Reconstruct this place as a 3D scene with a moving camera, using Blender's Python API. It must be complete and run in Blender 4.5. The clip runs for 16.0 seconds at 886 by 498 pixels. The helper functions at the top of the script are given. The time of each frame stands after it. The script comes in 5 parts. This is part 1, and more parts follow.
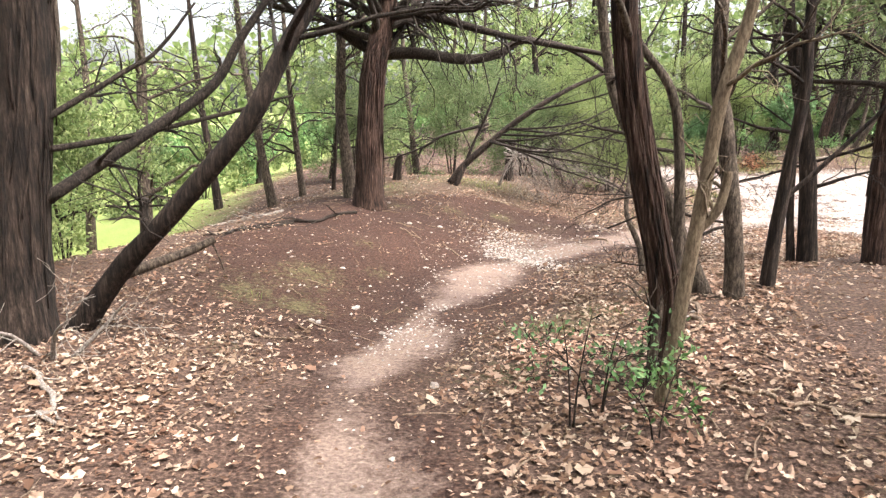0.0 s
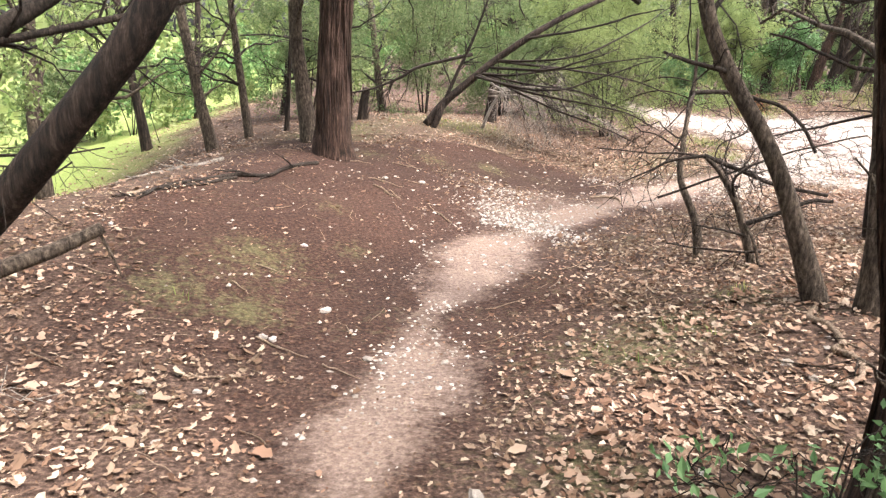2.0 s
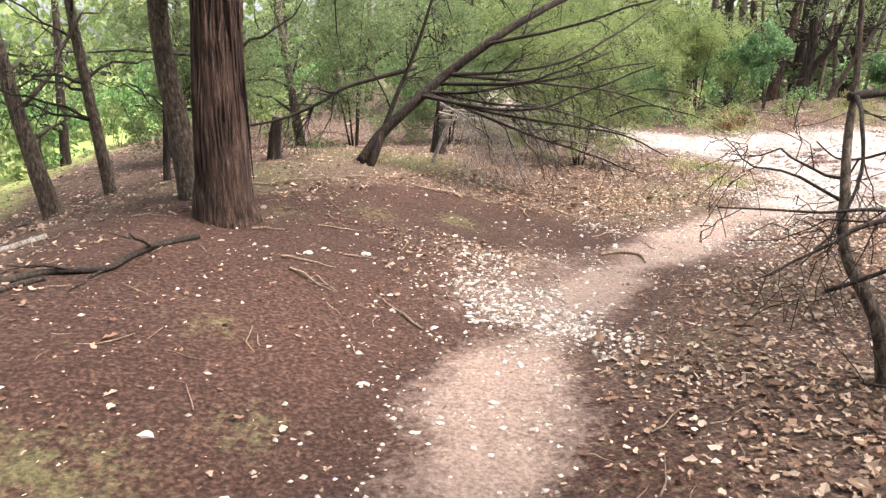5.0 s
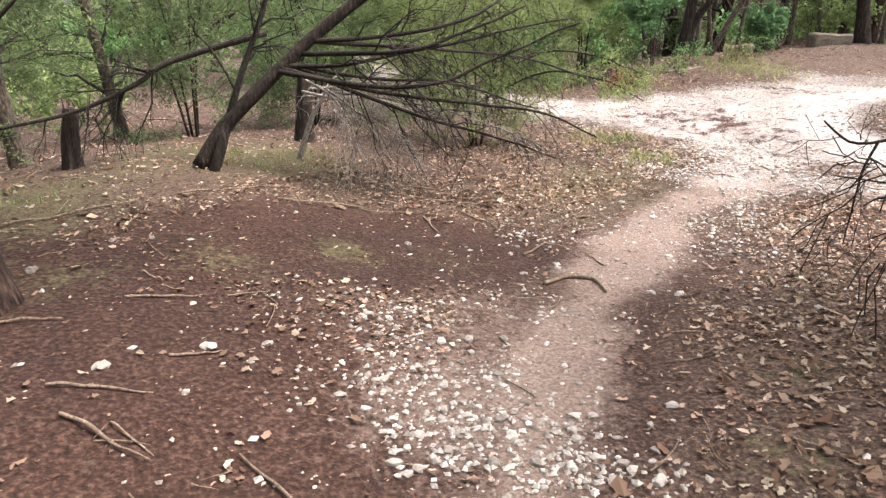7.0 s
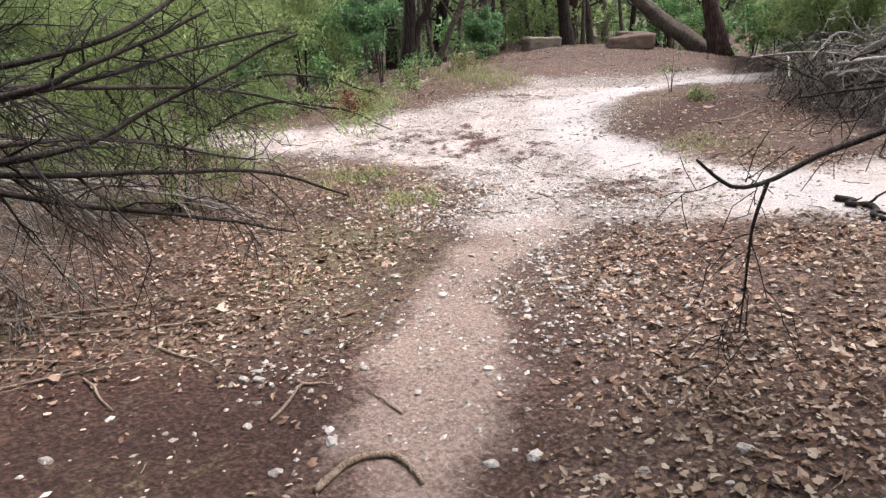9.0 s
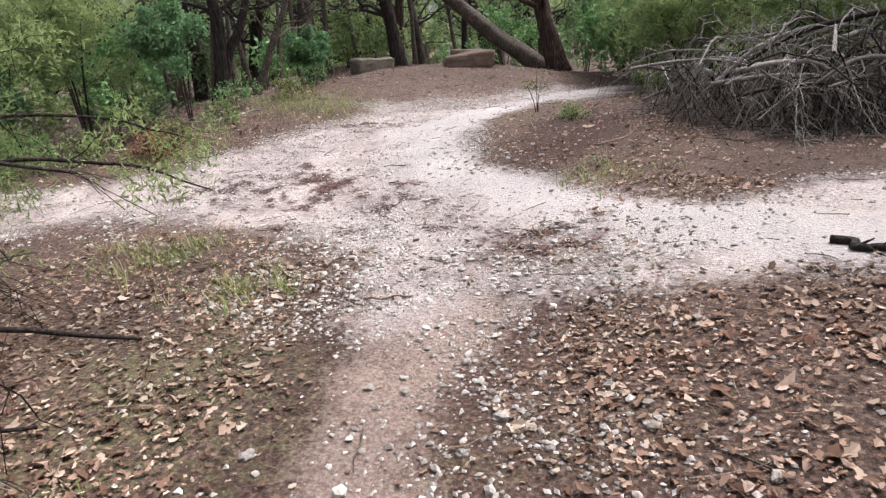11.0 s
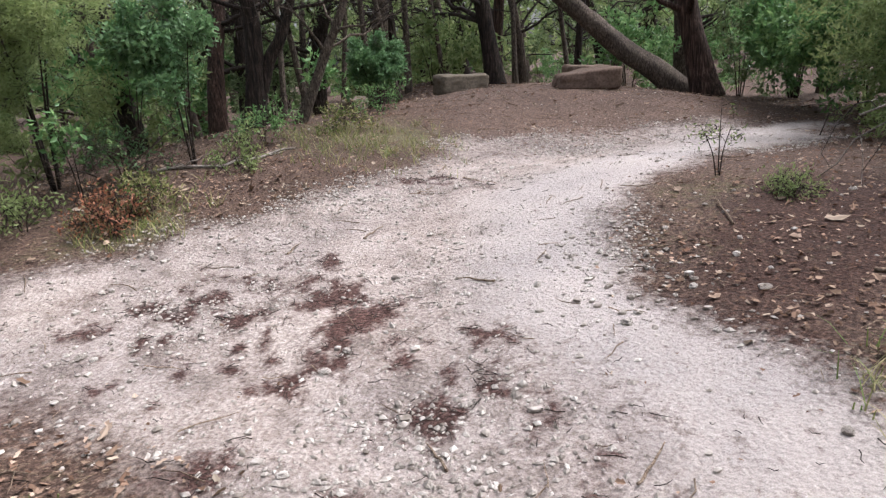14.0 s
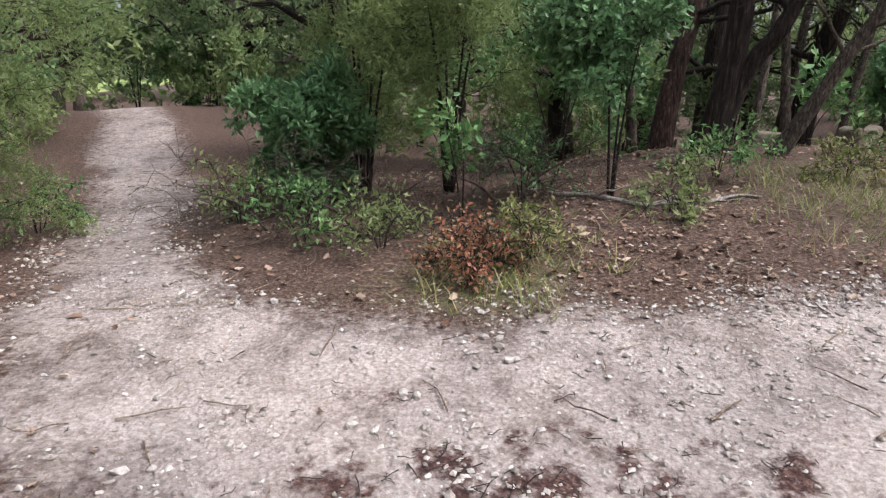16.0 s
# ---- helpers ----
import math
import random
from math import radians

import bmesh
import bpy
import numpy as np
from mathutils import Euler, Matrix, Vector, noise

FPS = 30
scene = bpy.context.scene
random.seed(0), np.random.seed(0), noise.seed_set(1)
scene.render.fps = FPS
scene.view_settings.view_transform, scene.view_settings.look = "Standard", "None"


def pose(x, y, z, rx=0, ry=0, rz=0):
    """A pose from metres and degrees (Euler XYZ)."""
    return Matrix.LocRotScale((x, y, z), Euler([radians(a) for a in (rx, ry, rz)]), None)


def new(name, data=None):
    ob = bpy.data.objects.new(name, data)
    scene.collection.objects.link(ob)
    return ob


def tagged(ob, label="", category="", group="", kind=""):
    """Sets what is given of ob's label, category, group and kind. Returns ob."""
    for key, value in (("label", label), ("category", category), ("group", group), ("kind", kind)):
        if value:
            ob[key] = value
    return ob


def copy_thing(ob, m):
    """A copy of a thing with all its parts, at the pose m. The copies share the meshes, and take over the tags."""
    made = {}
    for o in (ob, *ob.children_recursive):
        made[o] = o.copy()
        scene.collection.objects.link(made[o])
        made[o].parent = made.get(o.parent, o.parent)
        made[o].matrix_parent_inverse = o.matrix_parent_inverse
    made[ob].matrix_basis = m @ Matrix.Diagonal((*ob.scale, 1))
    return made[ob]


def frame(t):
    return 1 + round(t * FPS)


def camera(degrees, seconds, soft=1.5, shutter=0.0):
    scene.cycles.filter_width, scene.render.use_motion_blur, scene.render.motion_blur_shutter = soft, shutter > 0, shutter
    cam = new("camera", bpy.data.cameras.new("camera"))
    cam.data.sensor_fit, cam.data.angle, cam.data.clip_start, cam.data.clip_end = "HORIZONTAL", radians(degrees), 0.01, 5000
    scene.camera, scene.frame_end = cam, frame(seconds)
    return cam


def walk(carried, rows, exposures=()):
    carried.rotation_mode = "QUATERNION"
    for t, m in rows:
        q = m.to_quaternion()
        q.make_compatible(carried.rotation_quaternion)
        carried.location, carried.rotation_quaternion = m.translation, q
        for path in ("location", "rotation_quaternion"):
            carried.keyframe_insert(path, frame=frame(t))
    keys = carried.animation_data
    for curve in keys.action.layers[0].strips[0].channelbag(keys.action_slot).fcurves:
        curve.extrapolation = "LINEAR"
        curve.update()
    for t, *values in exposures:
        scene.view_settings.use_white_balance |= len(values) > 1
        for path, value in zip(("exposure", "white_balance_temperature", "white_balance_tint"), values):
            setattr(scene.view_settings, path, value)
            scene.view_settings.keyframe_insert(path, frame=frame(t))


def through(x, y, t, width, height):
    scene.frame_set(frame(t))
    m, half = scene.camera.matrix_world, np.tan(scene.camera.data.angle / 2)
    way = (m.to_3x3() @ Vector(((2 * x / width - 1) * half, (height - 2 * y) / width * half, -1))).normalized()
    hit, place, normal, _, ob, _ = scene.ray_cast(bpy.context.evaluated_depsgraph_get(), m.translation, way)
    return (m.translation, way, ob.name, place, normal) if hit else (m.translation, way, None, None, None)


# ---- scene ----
cam = camera(66.4, 16.0, 1.35)
METRES, EYE, TILT, LEAN, TURN = 15.6, 1.5, 0.0, 0.0, 0.0
ROWS = [
    (0.0, 0.0, 0.0, 0.0, 0.07, -12.28, -0.3),
    (0.5, -0.0008, 0.0313, -0.0001, -0.19, -14.96, -0.36),
    (1.0, -0.0078, 0.0631, -0.0009, -1.42, -14.54, 0.1),
    (1.5, -0.0161, 0.0885, -0.0025, -2.45, -15.19, -1.95),
    (2.0, -0.0216, 0.1113, -0.0062, -3.73, -17.68, -1.87),
    (2.5, -0.0285, 0.1311, -0.0097, -9.06, -14.64, 0.5),
    (3.0, -0.0328, 0.1583, -0.0137, -8.7, -17.63, 0.9),
    (3.5, -0.0315, 0.1876, -0.018, -11.06, -19.1, 0.59),
    (4.0, -0.027, 0.2172, -0.0214, -9.45, -15.26, -0.0),
    (6.5, -0.0127, 0.3603, -0.021, -17.72, -16.8, 0.94),
    (7.0, -0.0042, 0.3893, -0.0209, -22.04, -18.55, 1.27),
    (7.5, 0.0111, 0.4158, -0.0195, -26.82, -16.33, 2.54),
    (8.0, 0.0272, 0.4437, -0.0205, -36.01, -18.98, 4.85),
    (8.5, 0.0458, 0.4689, -0.0217, -39.33, -15.53, 5.05),
    (9.0, 0.0625, 0.4958, -0.0235, -44.96, -18.28, 3.95),
    (9.5, 0.0798, 0.5187, -0.0256, -45.87, -16.05, 4.55),
    (10.0, 0.0963, 0.5408, -0.028, -52.9, -16.65, 3.79),
    (12.5, 0.2234, 0.6449, -0.0312, -62.75, -17.03, 6.29),
    (13.0, 0.2555, 0.6627, -0.0302, -60.03, -14.18, 6.6),
    (13.5, 0.2868, 0.6842, -0.0294, -58.59, -15.09, 5.59),
    (14.0, 0.3182, 0.7022, -0.0291, -52.2, -15.97, 4.72),
    (14.5, 0.3456, 0.7251, -0.0282, -48.72, -14.52, 2.69),
    (15.0, 0.3711, 0.7492, -0.0276, -42.72, -15.68, 1.3),
    (15.5, 0.3867, 0.7832, -0.0276, -25.93, -14.17, 2.67),
    (16.0, 0.3983, 0.8162, -0.0278, -15.55, -14.84, -0.71),
]
EXPOSURES = [(0.0, 2.32, 6500, 10), (4.0, 2.28, 6500, 10), (6.5, 1.93, 6400, 10), (8.0, 1.65, 6200, 10), (10.0, 1.4, 5950, 10), (12.5, 1.15, 5950, 10), (16.0, 1.0, 5900, 10)]
walk(cam, [(t, pose(0, 0, EYE, TILT, LEAN, TURN) @ pose(METRES * x, METRES * y, METRES * z, 90 + pitch, roll, yaw)) for t, x, y, z, yaw, pitch, roll in ROWS], EXPOSURES)

# ---- light: overcast sky with a broad, weak sun ----
SUN_HEIGHT, SUN_TURN = 58.0, 120.0
world = bpy.data.worlds.new("overcast_sky")
scene.world = world
world.use_nodes = True
wn, wl = world.node_tree.nodes, world.node_tree.links
sky = wn.new("ShaderNodeTexSky")
sky.sky_type, sky.sun_disc = "NISHITA", False
sky.sun_elevation, sky.sun_rotation = radians(SUN_HEIGHT), radians(SUN_TURN)
sky.air_density, sky.dust_density, sky.ozone_density = 1.0, 6.0, 0.6
grey = wn.new("ShaderNodeHueSaturation")
grey.inputs["Saturation"].default_value = 0.35
wl.new(sky.outputs[0], grey.inputs["Color"])
wl.new(grey.outputs[0], wn["Background"].inputs["Color"])
wn["Background"].inputs["Strength"].default_value = 0.15
sun = new("sun", bpy.data.lights.new("sun", "SUN"))
sun.data.energy, sun.data.angle, sun.data.color = 1.5, radians(20), (1.0, 0.97, 0.95)
sun.matrix_world = pose(0, 0, 30, 90 - SUN_HEIGHT, 0, 180 - SUN_TURN)


# ---- materials ----
def node_material(name, rough=0.9):
    m = bpy.data.materials.new(name)
    m.use_nodes = True
    n, l = m.node_tree.nodes, m.node_tree.links
    b = n["Principled BSDF"]
    b.inputs["Roughness"].default_value = rough
    b.inputs["Specular IOR Level"].default_value = 0.25
    return m, n, l, b


def noise_node(n, l, scale, detail=5, stretch=None, rough=0.6):
    c = n.new("ShaderNodeTexCoord")
    t = n.new("ShaderNodeTexNoise")
    t.inputs["Scale"].default_value, t.inputs["Detail"].default_value, t.inputs["Roughness"].default_value = scale, detail, rough
    src = c.outputs["Object"]
    if stretch:
        mp = n.new("ShaderNodeMapping")
        mp.inputs["Scale"].default_value = stretch
        l.new(src, mp.inputs["Vector"])
        src = mp.outputs[0]
    l.new(src, t.inputs["Vector"])
    return t


def ramp(n, l, src, stops):
    r = n.new("ShaderNodeValToRGB")
    while len(r.color_ramp.elements) < len(stops):
        r.color_ramp.elements.new(0.5)
    for e, (p, c) in zip(r.color_ramp.elements, stops):
        e.position, e.color = p, (*c, 1) if len(c) == 3 else c
    l.new(src, r.inputs[0])
    return r


def mixed(n, l, fac, a, b, blend="MIX"):
    m = n.new("ShaderNodeMix")
    m.data_type, m.blend_type = "RGBA", blend
    for k, v in ((0, fac), (6, a), (7, b)):
        if isinstance(v, (int, float)):
            m.inputs[k].default_value = v
        elif isinstance(v, tuple):
            m.inputs[k].default_value = (*v, 1)
        else:
            l.new(v, m.inputs[k])
    return m.outputs[2]


def bump(n, l, b, src, strength, distance):
    k = n.new("ShaderNodeBump")
    k.inputs["Strength"].default_value, k.inputs["Distance"].default_value = strength, distance
    l.new(src, k.inputs["Height"])
    l.new(k.outputs[0], b.inputs["Normal"])


def bark(name, dark, mid, light, scale=1.0, long=0.07):
    """Fibrous bark: long grain up the stem, blotches of lichen and bleaching."""
    m, n, l, b = node_material(name, 0.95)
    grain = noise_node(n, l, 38 * scale, 8, (1, 1, long), 0.75)
    fine = noise_node(n, l, 90 * scale, 4, (1, 1, 1.7 * long))
    blotch = noise_node(n, l, 3.5, 4)
    col = ramp(n, l, grain.outputs[0], [(0.4, dark), (0.54, mid), (0.68, light)])
    tint = ramp(n, l, blotch.outputs[0], [(0.35, (0.7, 0.68, 0.66)), (0.65, (1.15, 1.12, 1.08))])
    c = mixed(n, l, 1.0, col.outputs[0], tint.outputs[0], "MULTIPLY")
    l.new(c, b.inputs["Base Color"])
    h = n.new("ShaderNodeMath")
    h.operation = "MULTIPLY_ADD"
    l.new(fine.outputs[0], h.inputs[0])
    h.inputs[1].default_value = 0.35
    l.new(grain.outputs[0], h.inputs[2])
    bump(n, l, b, h.outputs[0], 1.0, 0.02 / scale)
    return m


def leafy(name, colours, through=0.35, rough=0.55, skew=1.0):
    """Leaf: colour varies from leaf to leaf, some light passes through."""
    m, n, l, b = node_material(name, rough)
    g = n.new("ShaderNodeNewGeometry")
    col = ramp(n, l, g.outputs["Random Per Island"], [((i / max(1, len(colours) - 1)) ** skew, c) for i, c in enumerate(colours)])
    blotch = noise_node(n, l, 1.3, 3)
    tint = ramp(n, l, blotch.outputs[0], [(0.35, (0.75, 0.8, 0.75)), (0.65, (1.2, 1.15, 1.1))])
    c = mixed(n, l, 1.0, col.outputs[0], tint.outputs[0], "MULTIPLY")
    l.new(c, b.inputs["Base Color"])
    if through:
        t = n.new("ShaderNodeBsdfTranslucent")
        l.new(c, t.inputs["Color"])
        mx = n.new("ShaderNodeMixShader")
        mx.inputs[0].default_value = through
        l.new(b.outputs[0], mx.inputs[1])
        l.new(t.outputs[0], mx.inputs[2])
        l.new(mx.outputs[0], n["Material Output"].inputs["Surface"])
    return m


BARK_RED = bark("cedar_bark", (0.010, 0.006, 0.005), (0.06, 0.034, 0.025), (0.17, 0.115, 0.093))
BARK_DARK = bark("dark_cedar_bark", (0.008, 0.006, 0.005), (0.034, 0.023, 0.018), (0.1, 0.075, 0.06), long=0.12)
BARK_GREY = bark("grey_bark", (0.028, 0.021, 0.016), (0.1, 0.077, 0.06), (0.23, 0.185, 0.15), 1.4, long=0.3)
BARK_TAN = bark("smooth_tan_bark", (0.11, 0.08, 0.055), (0.21, 0.16, 0.11), (0.31, 0.25, 0.18), 2.0, long=0.3)
DEAD_DARK = bark("dead_dark_wood", (0.012, 0.009, 0.007), (0.036, 0.027, 0.022), (0.09, 0.072, 0.06), 2.0, long=0.4)
DEAD_GREY = bark("weathered_grey_wood", (0.12, 0.1, 0.09), (0.3, 0.265, 0.235), (0.47, 0.43, 0.39), 2.5, long=0.4)
STICK = bark("bare_stick_wood", (0.12, 0.085, 0.06), (0.26, 0.19, 0.14), (0.42, 0.34, 0.27), 2.5, long=0.4)
JUNIPER = leafy("juniper_foliage", [(0.085, 0.125, 0.055), (0.135, 0.185, 0.08), (0.19, 0.24, 0.11), (0.24, 0.265, 0.145)], 0.5)
# yellow-green, lighter than JUNIPER: the brightness of lit foliage is put into its colour
JUNIPER_LIT = leafy("lit_yellow_green_foliage", [(0.17, 0.215, 0.08), (0.23, 0.285, 0.11), (0.3, 0.345, 0.155)], 0.5)
BROAD = leafy("broad_green_leaves", [(0.08, 0.16, 0.055), (0.12, 0.23, 0.08), (0.18, 0.3, 0.11), (0.25, 0.37, 0.15)], 0.4, 0.4)
TEAL = leafy("bluish_green_leaves", [(0.085, 0.16, 0.07), (0.13, 0.23, 0.1), (0.2, 0.31, 0.145)], 0.35, 0.4)
WOODS = leafy("woodland_foliage", [(0.13, 0.185, 0.065), (0.19, 0.25, 0.095), (0.25, 0.305, 0.125), (0.31, 0.345, 0.165)], 0.5)
ORANGE = leafy("orange_autumn_leaves", [(0.36, 0.14, 0.085), (0.42, 0.19, 0.115), (0.27, 0.11, 0.07), (0.22, 0.18, 0.085)], 0.35)
GRASS = leafy("grass_blades", [(0.1, 0.15, 0.035), (0.17, 0.2, 0.06), (0.26, 0.24, 0.1), (0.33, 0.28, 0.15)], 0.3)
DRY = leafy("dry_grass_blades", [(0.3, 0.23, 0.13), (0.38, 0.31, 0.2), (0.24, 0.17, 0.1)], 0.25)
LITTER = leafy("fallen_leaf", [(0.09, 0.05, 0.035), (0.175, 0.107, 0.077), (0.25, 0.165, 0.124), (0.34, 0.243, 0.19), (0.44, 0.345, 0.28)], 0.08, 0.95, 0.8)
LITTER.node_tree.nodes["Principled BSDF"].inputs["Specular IOR Level"].default_value = 0.05


def stone_material(name, a, b_, c):
    m, n, l, b = node_material(name, 0.9)
    g = n.new("ShaderNodeNewGeometry")
    o = n.new("ShaderNodeObjectInfo")
    s = n.new("ShaderNodeMath")
    s.operation = "ADD"
    l.new(g.outputs["Random Per Island"], s.inputs[0])
    l.new(o.outputs["Random"], s.inputs[1])
    f = n.new("ShaderNodeMath")
    f.operation = "FRACT"
    l.new(s.outputs[0], f.inputs[0])
    col = ramp(n, l, f.outputs[0], [(0.0, a), (0.5, b_), (1.0, c)])
    spots = noise_node(n, l, 30, 6)
    tint = ramp(n, l, spots.outputs[0], [(0.35, (0.66, 0.62, 0.58)), (0.6, (1.1, 1.08, 1.05))])
    l.new(mixed(n, l, 1.0, col.outputs[0], tint.outputs[0], "MULTIPLY"), b.inputs["Base Color"])
    bump(n, l, b, spots.outputs[0], 0.6, 0.01)
    return m


LIMESTONE = stone_material("limestone_gravel", (0.22, 0.19, 0.168), (0.36, 0.322, 0.294), (0.5, 0.46, 0.426))
SLAB = stone_material("mossy_stone", (0.12, 0.1, 0.075), (0.16, 0.13, 0.1), (0.2, 0.17, 0.13))
SLAB_RED = stone_material("reddish_stone", (0.13, 0.088, 0.068), (0.16, 0.11, 0.085), (0.19, 0.135, 0.105))


def ground_material():
    m, n, l, b = node_material("forest_ground", 0.95)

    def layer(name):
        a = n.new("ShaderNodeAttribute")
        a.attribute_name = name
        return a.outputs["Fac"]

    def edge(src, sharp, nz, amount):
        """Breaks up a soft zone border with grain."""
        a = n.new("ShaderNodeMath")
        a.operation = "MULTIPLY_ADD"
        l.new(nz, a.inputs[0])
        a.inputs[1].default_value = amount
        l.new(src, a.inputs[2])
        r = n.new("ShaderNodeMapRange")
        r.inputs[1].default_value = 0.5 + amount * 0.5 - sharp
        r.inputs[2].default_value = 0.5 + amount * 0.5 + sharp
        l.new(a.outputs[0], r.inputs[0])
        return r.outputs[0]

    big = noise_node(n, l, 0.9, 5)
    mid = noise_node(n, l, 5.5, 6)
    fine = noise_node(n, l, 45, 6)
    grit = noise_node(n, l, 160, 4)
    soil = ramp(n, l, fine.outputs[0], [(0.3, (0.013, 0.006, 0.004)), (0.5, (0.042, 0.02, 0.014)), (0.72, (0.115, 0.066, 0.047))])
    # the soil ramp again, in darker tones
    dark_soil = ramp(n, l, fine.outputs[0], [(0.3, (0.011, 0.0052, 0.0038)), (0.5, (0.034, 0.0165, 0.0115)), (0.72, (0.085, 0.049, 0.036))])
    litter = ramp(n, l, fine.outputs[0], [(0.3, (0.022, 0.013, 0.009)), (0.5, (0.072, 0.044, 0.033)), (0.72, (0.19, 0.13, 0.1))])
    dirt = ramp(n, l, fine.outputs[0], [(0.28, (0.13, 0.09, 0.073)), (0.5, (0.21, 0.153, 0.127)), (0.75, (0.31, 0.248, 0.214))])
    pale = ramp(n, l, fine.outputs[0], [(0.25, (0.26, 0.222, 0.207)), (0.48, (0.36, 0.318, 0.3)), (0.72, (0.45, 0.412, 0.395))])
    chips = n.new("ShaderNodeTexVoronoi")
    chips.inputs["Scale"].default_value = 42
    co = n.new("ShaderNodeTexCoord")
    l.new(co.outputs["Object"], chips.inputs["Vector"])
    chip_tint = ramp(n, l, chips.outputs["Distance"], [(0.15, (1.12, 1.12, 1.12)), (0.5, (0.82, 0.79, 0.77)), (0.75, (0.6, 0.56, 0.53))])
    pale_chips = mixed(n, l, 0.55, pale.outputs[0], mixed(n, l, 1.0, pale.outputs[0], chip_tint.outputs[0], "MULTIPLY"))
    moss = ramp(n, l, fine.outputs[0], [(0.3, (0.055, 0.055, 0.024)), (0.6, (0.125, 0.115, 0.055)), (0.8, (0.2, 0.17, 0.1))])
    packed = ramp(n, l, fine.outputs[0], [(0.25, (0.3, 0.262, 0.25)), (0.5, (0.355, 0.318, 0.306)), (0.75, (0.41, 0.375, 0.362))])
    patch = noise_node(n, l, 2.6, 7, None, 0.75)
    pale_tint = ramp(n, l, patch.outputs[0], [(0.36, (0.5, 0.465, 0.45)), (0.46, (0.84, 0.815, 0.805)), (0.58, (1.06, 1.05, 1.045))])
    clump = noise_node(n, l, 17, 5, None, 0.7)
    earth = mixed(n, l, edge(layer("dark_soil"), 0.3, mid.outputs[0], 0.9), soil.outputs[0], dark_soil.outputs[0])
    base = mixed(n, l, edge(layer("litter"), 0.25, mid.outputs[0], 0.8), earth, litter.outputs[0])
    base = mixed(n, l, edge(layer("moss"), 0.25, clump.outputs[0], 2.2), base, moss.outputs[0])
    field = ramp(n, l, fine.outputs[0], [(0.3, (0.14, 0.19, 0.05)), (0.6, (0.24, 0.3, 0.09)), (0.8, (0.34, 0.36, 0.14))])
    base = mixed(n, l, layer("meadow"), base, field.outputs[0])
    base = mixed(n, l, edge(layer("trail"), 0.3, clump.outputs[0], 1.5), base, dirt.outputs[0])
    base = mixed(n, l, edge(layer("pale"), 0.24, clump.outputs[0], 1.5), base, mixed(n, l, layer("packed"), mixed(n, l, 1.0, pale_chips, pale_tint.outputs[0], "MULTIPLY"), packed.outputs[0]))
    rotted = ramp(n, l, fine.outputs[0], [(0.3, (0.024, 0.012, 0.01)), (0.5, (0.062, 0.031, 0.026)), (0.72, (0.15, 0.09, 0.076))])
    base = mixed(n, l, edge(layer("humus"), 0.3, clump.outputs[0], 2.6), base, rotted.outputs[0])
    tint = ramp(n, l, big.outputs[0], [(0.3, (0.82, 0.8, 0.8)), (0.7, (1.14, 1.1, 1.06))])
    grain = ramp(n, l, grit.outputs[0], [(0.3, (0.8, 0.78, 0.76)), (0.7, (1.15, 1.14, 1.12))])
    c = mixed(n, l, 1.0, base, tint.outputs[0], "MULTIPLY")
    c = mixed(n, l, 1.0, c, grain.outputs[0], "MULTIPLY")
    l.new(c, b.inputs["Base Color"])
    h = n.new("ShaderNodeMath")
    h.operation = "MULTIPLY_ADD"
    l.new(chips.outputs["Distance"], h.inputs[0])
    h.inputs[1].default_value = -0.3
    l.new(fine.outputs[0], h.inputs[2])
    bump(n, l, b, h.outputs[0], 0.9, 0.022)
    return m


GROUND = ground_material()

# ---- mesh tools ----
rng = np.random.default_rng(7)


def mesh_of(name, verts, quads=None, tris=None, smooth=True):
    me = bpy.data.meshes.new(name)
    verts = np.asarray(verts, np.float32)
    q = np.zeros((0, 4), np.int32) if quads is None else np.asarray(quads, np.int32)
    t = np.zeros((0, 3), np.int32) if tris is None else np.asarray(tris, np.int32)
    me.vertices.add(len(verts))
    me.vertices.foreach_set("co", verts.ravel())
    me.loops.add(q.size + t.size)
    me.loops.foreach_set("vertex_index", np.concatenate([q.ravel(), t.ravel()]))
    me.polygons.add(len(q) + len(t))
    me.polygons.foreach_set("loop_start", np.concatenate([np.arange(len(q)) * 4, q.size + np.arange(len(t)) * 3]).astype(np.int32))
    me.polygons.foreach_set("use_smooth", np.full(len(q) + len(t), smooth))
    me.update(calc_edges=True)
    me.validate()
    return me


def thing(name, at, label, category, group="", kind=""):
    ob = new(name)
    ob.location = at
    ob.empty_display_size = 0.1
    return tagged(ob, label, category, group, kind)


def piece(name, geo, material, parent=None, label="", smooth=True):
    """Links verts/quads/tris (in world metres) as one mesh under a thing."""
    v, q, t = geo
    base = np.array(parent.location) if parent else np.zeros(3)
    me = mesh_of(name, np.asarray(v) - base, q, t, smooth)
    me.materials.append(material)
    ob = new(name, me)
    if parent:
        ob.parent = parent
    return tagged(ob, label) if label else ob


def join(geos):
    V, Q, T, k = [], [], [], 0
    for v, q, t in geos:
        V.append(v)
        if q is not None and len(q):
            Q.append(np.asarray(q) + k)
        if t is not None and len(t):
            T.append(np.asarray(t) + k)
        k += len(v)
    return np.concatenate(V), np.concatenate(Q) if Q else None, np.concatenate(T) if T else None


def unit(v):
    return v / np.maximum(np.linalg.norm(v, axis=-1, keepdims=True), 1e-9)


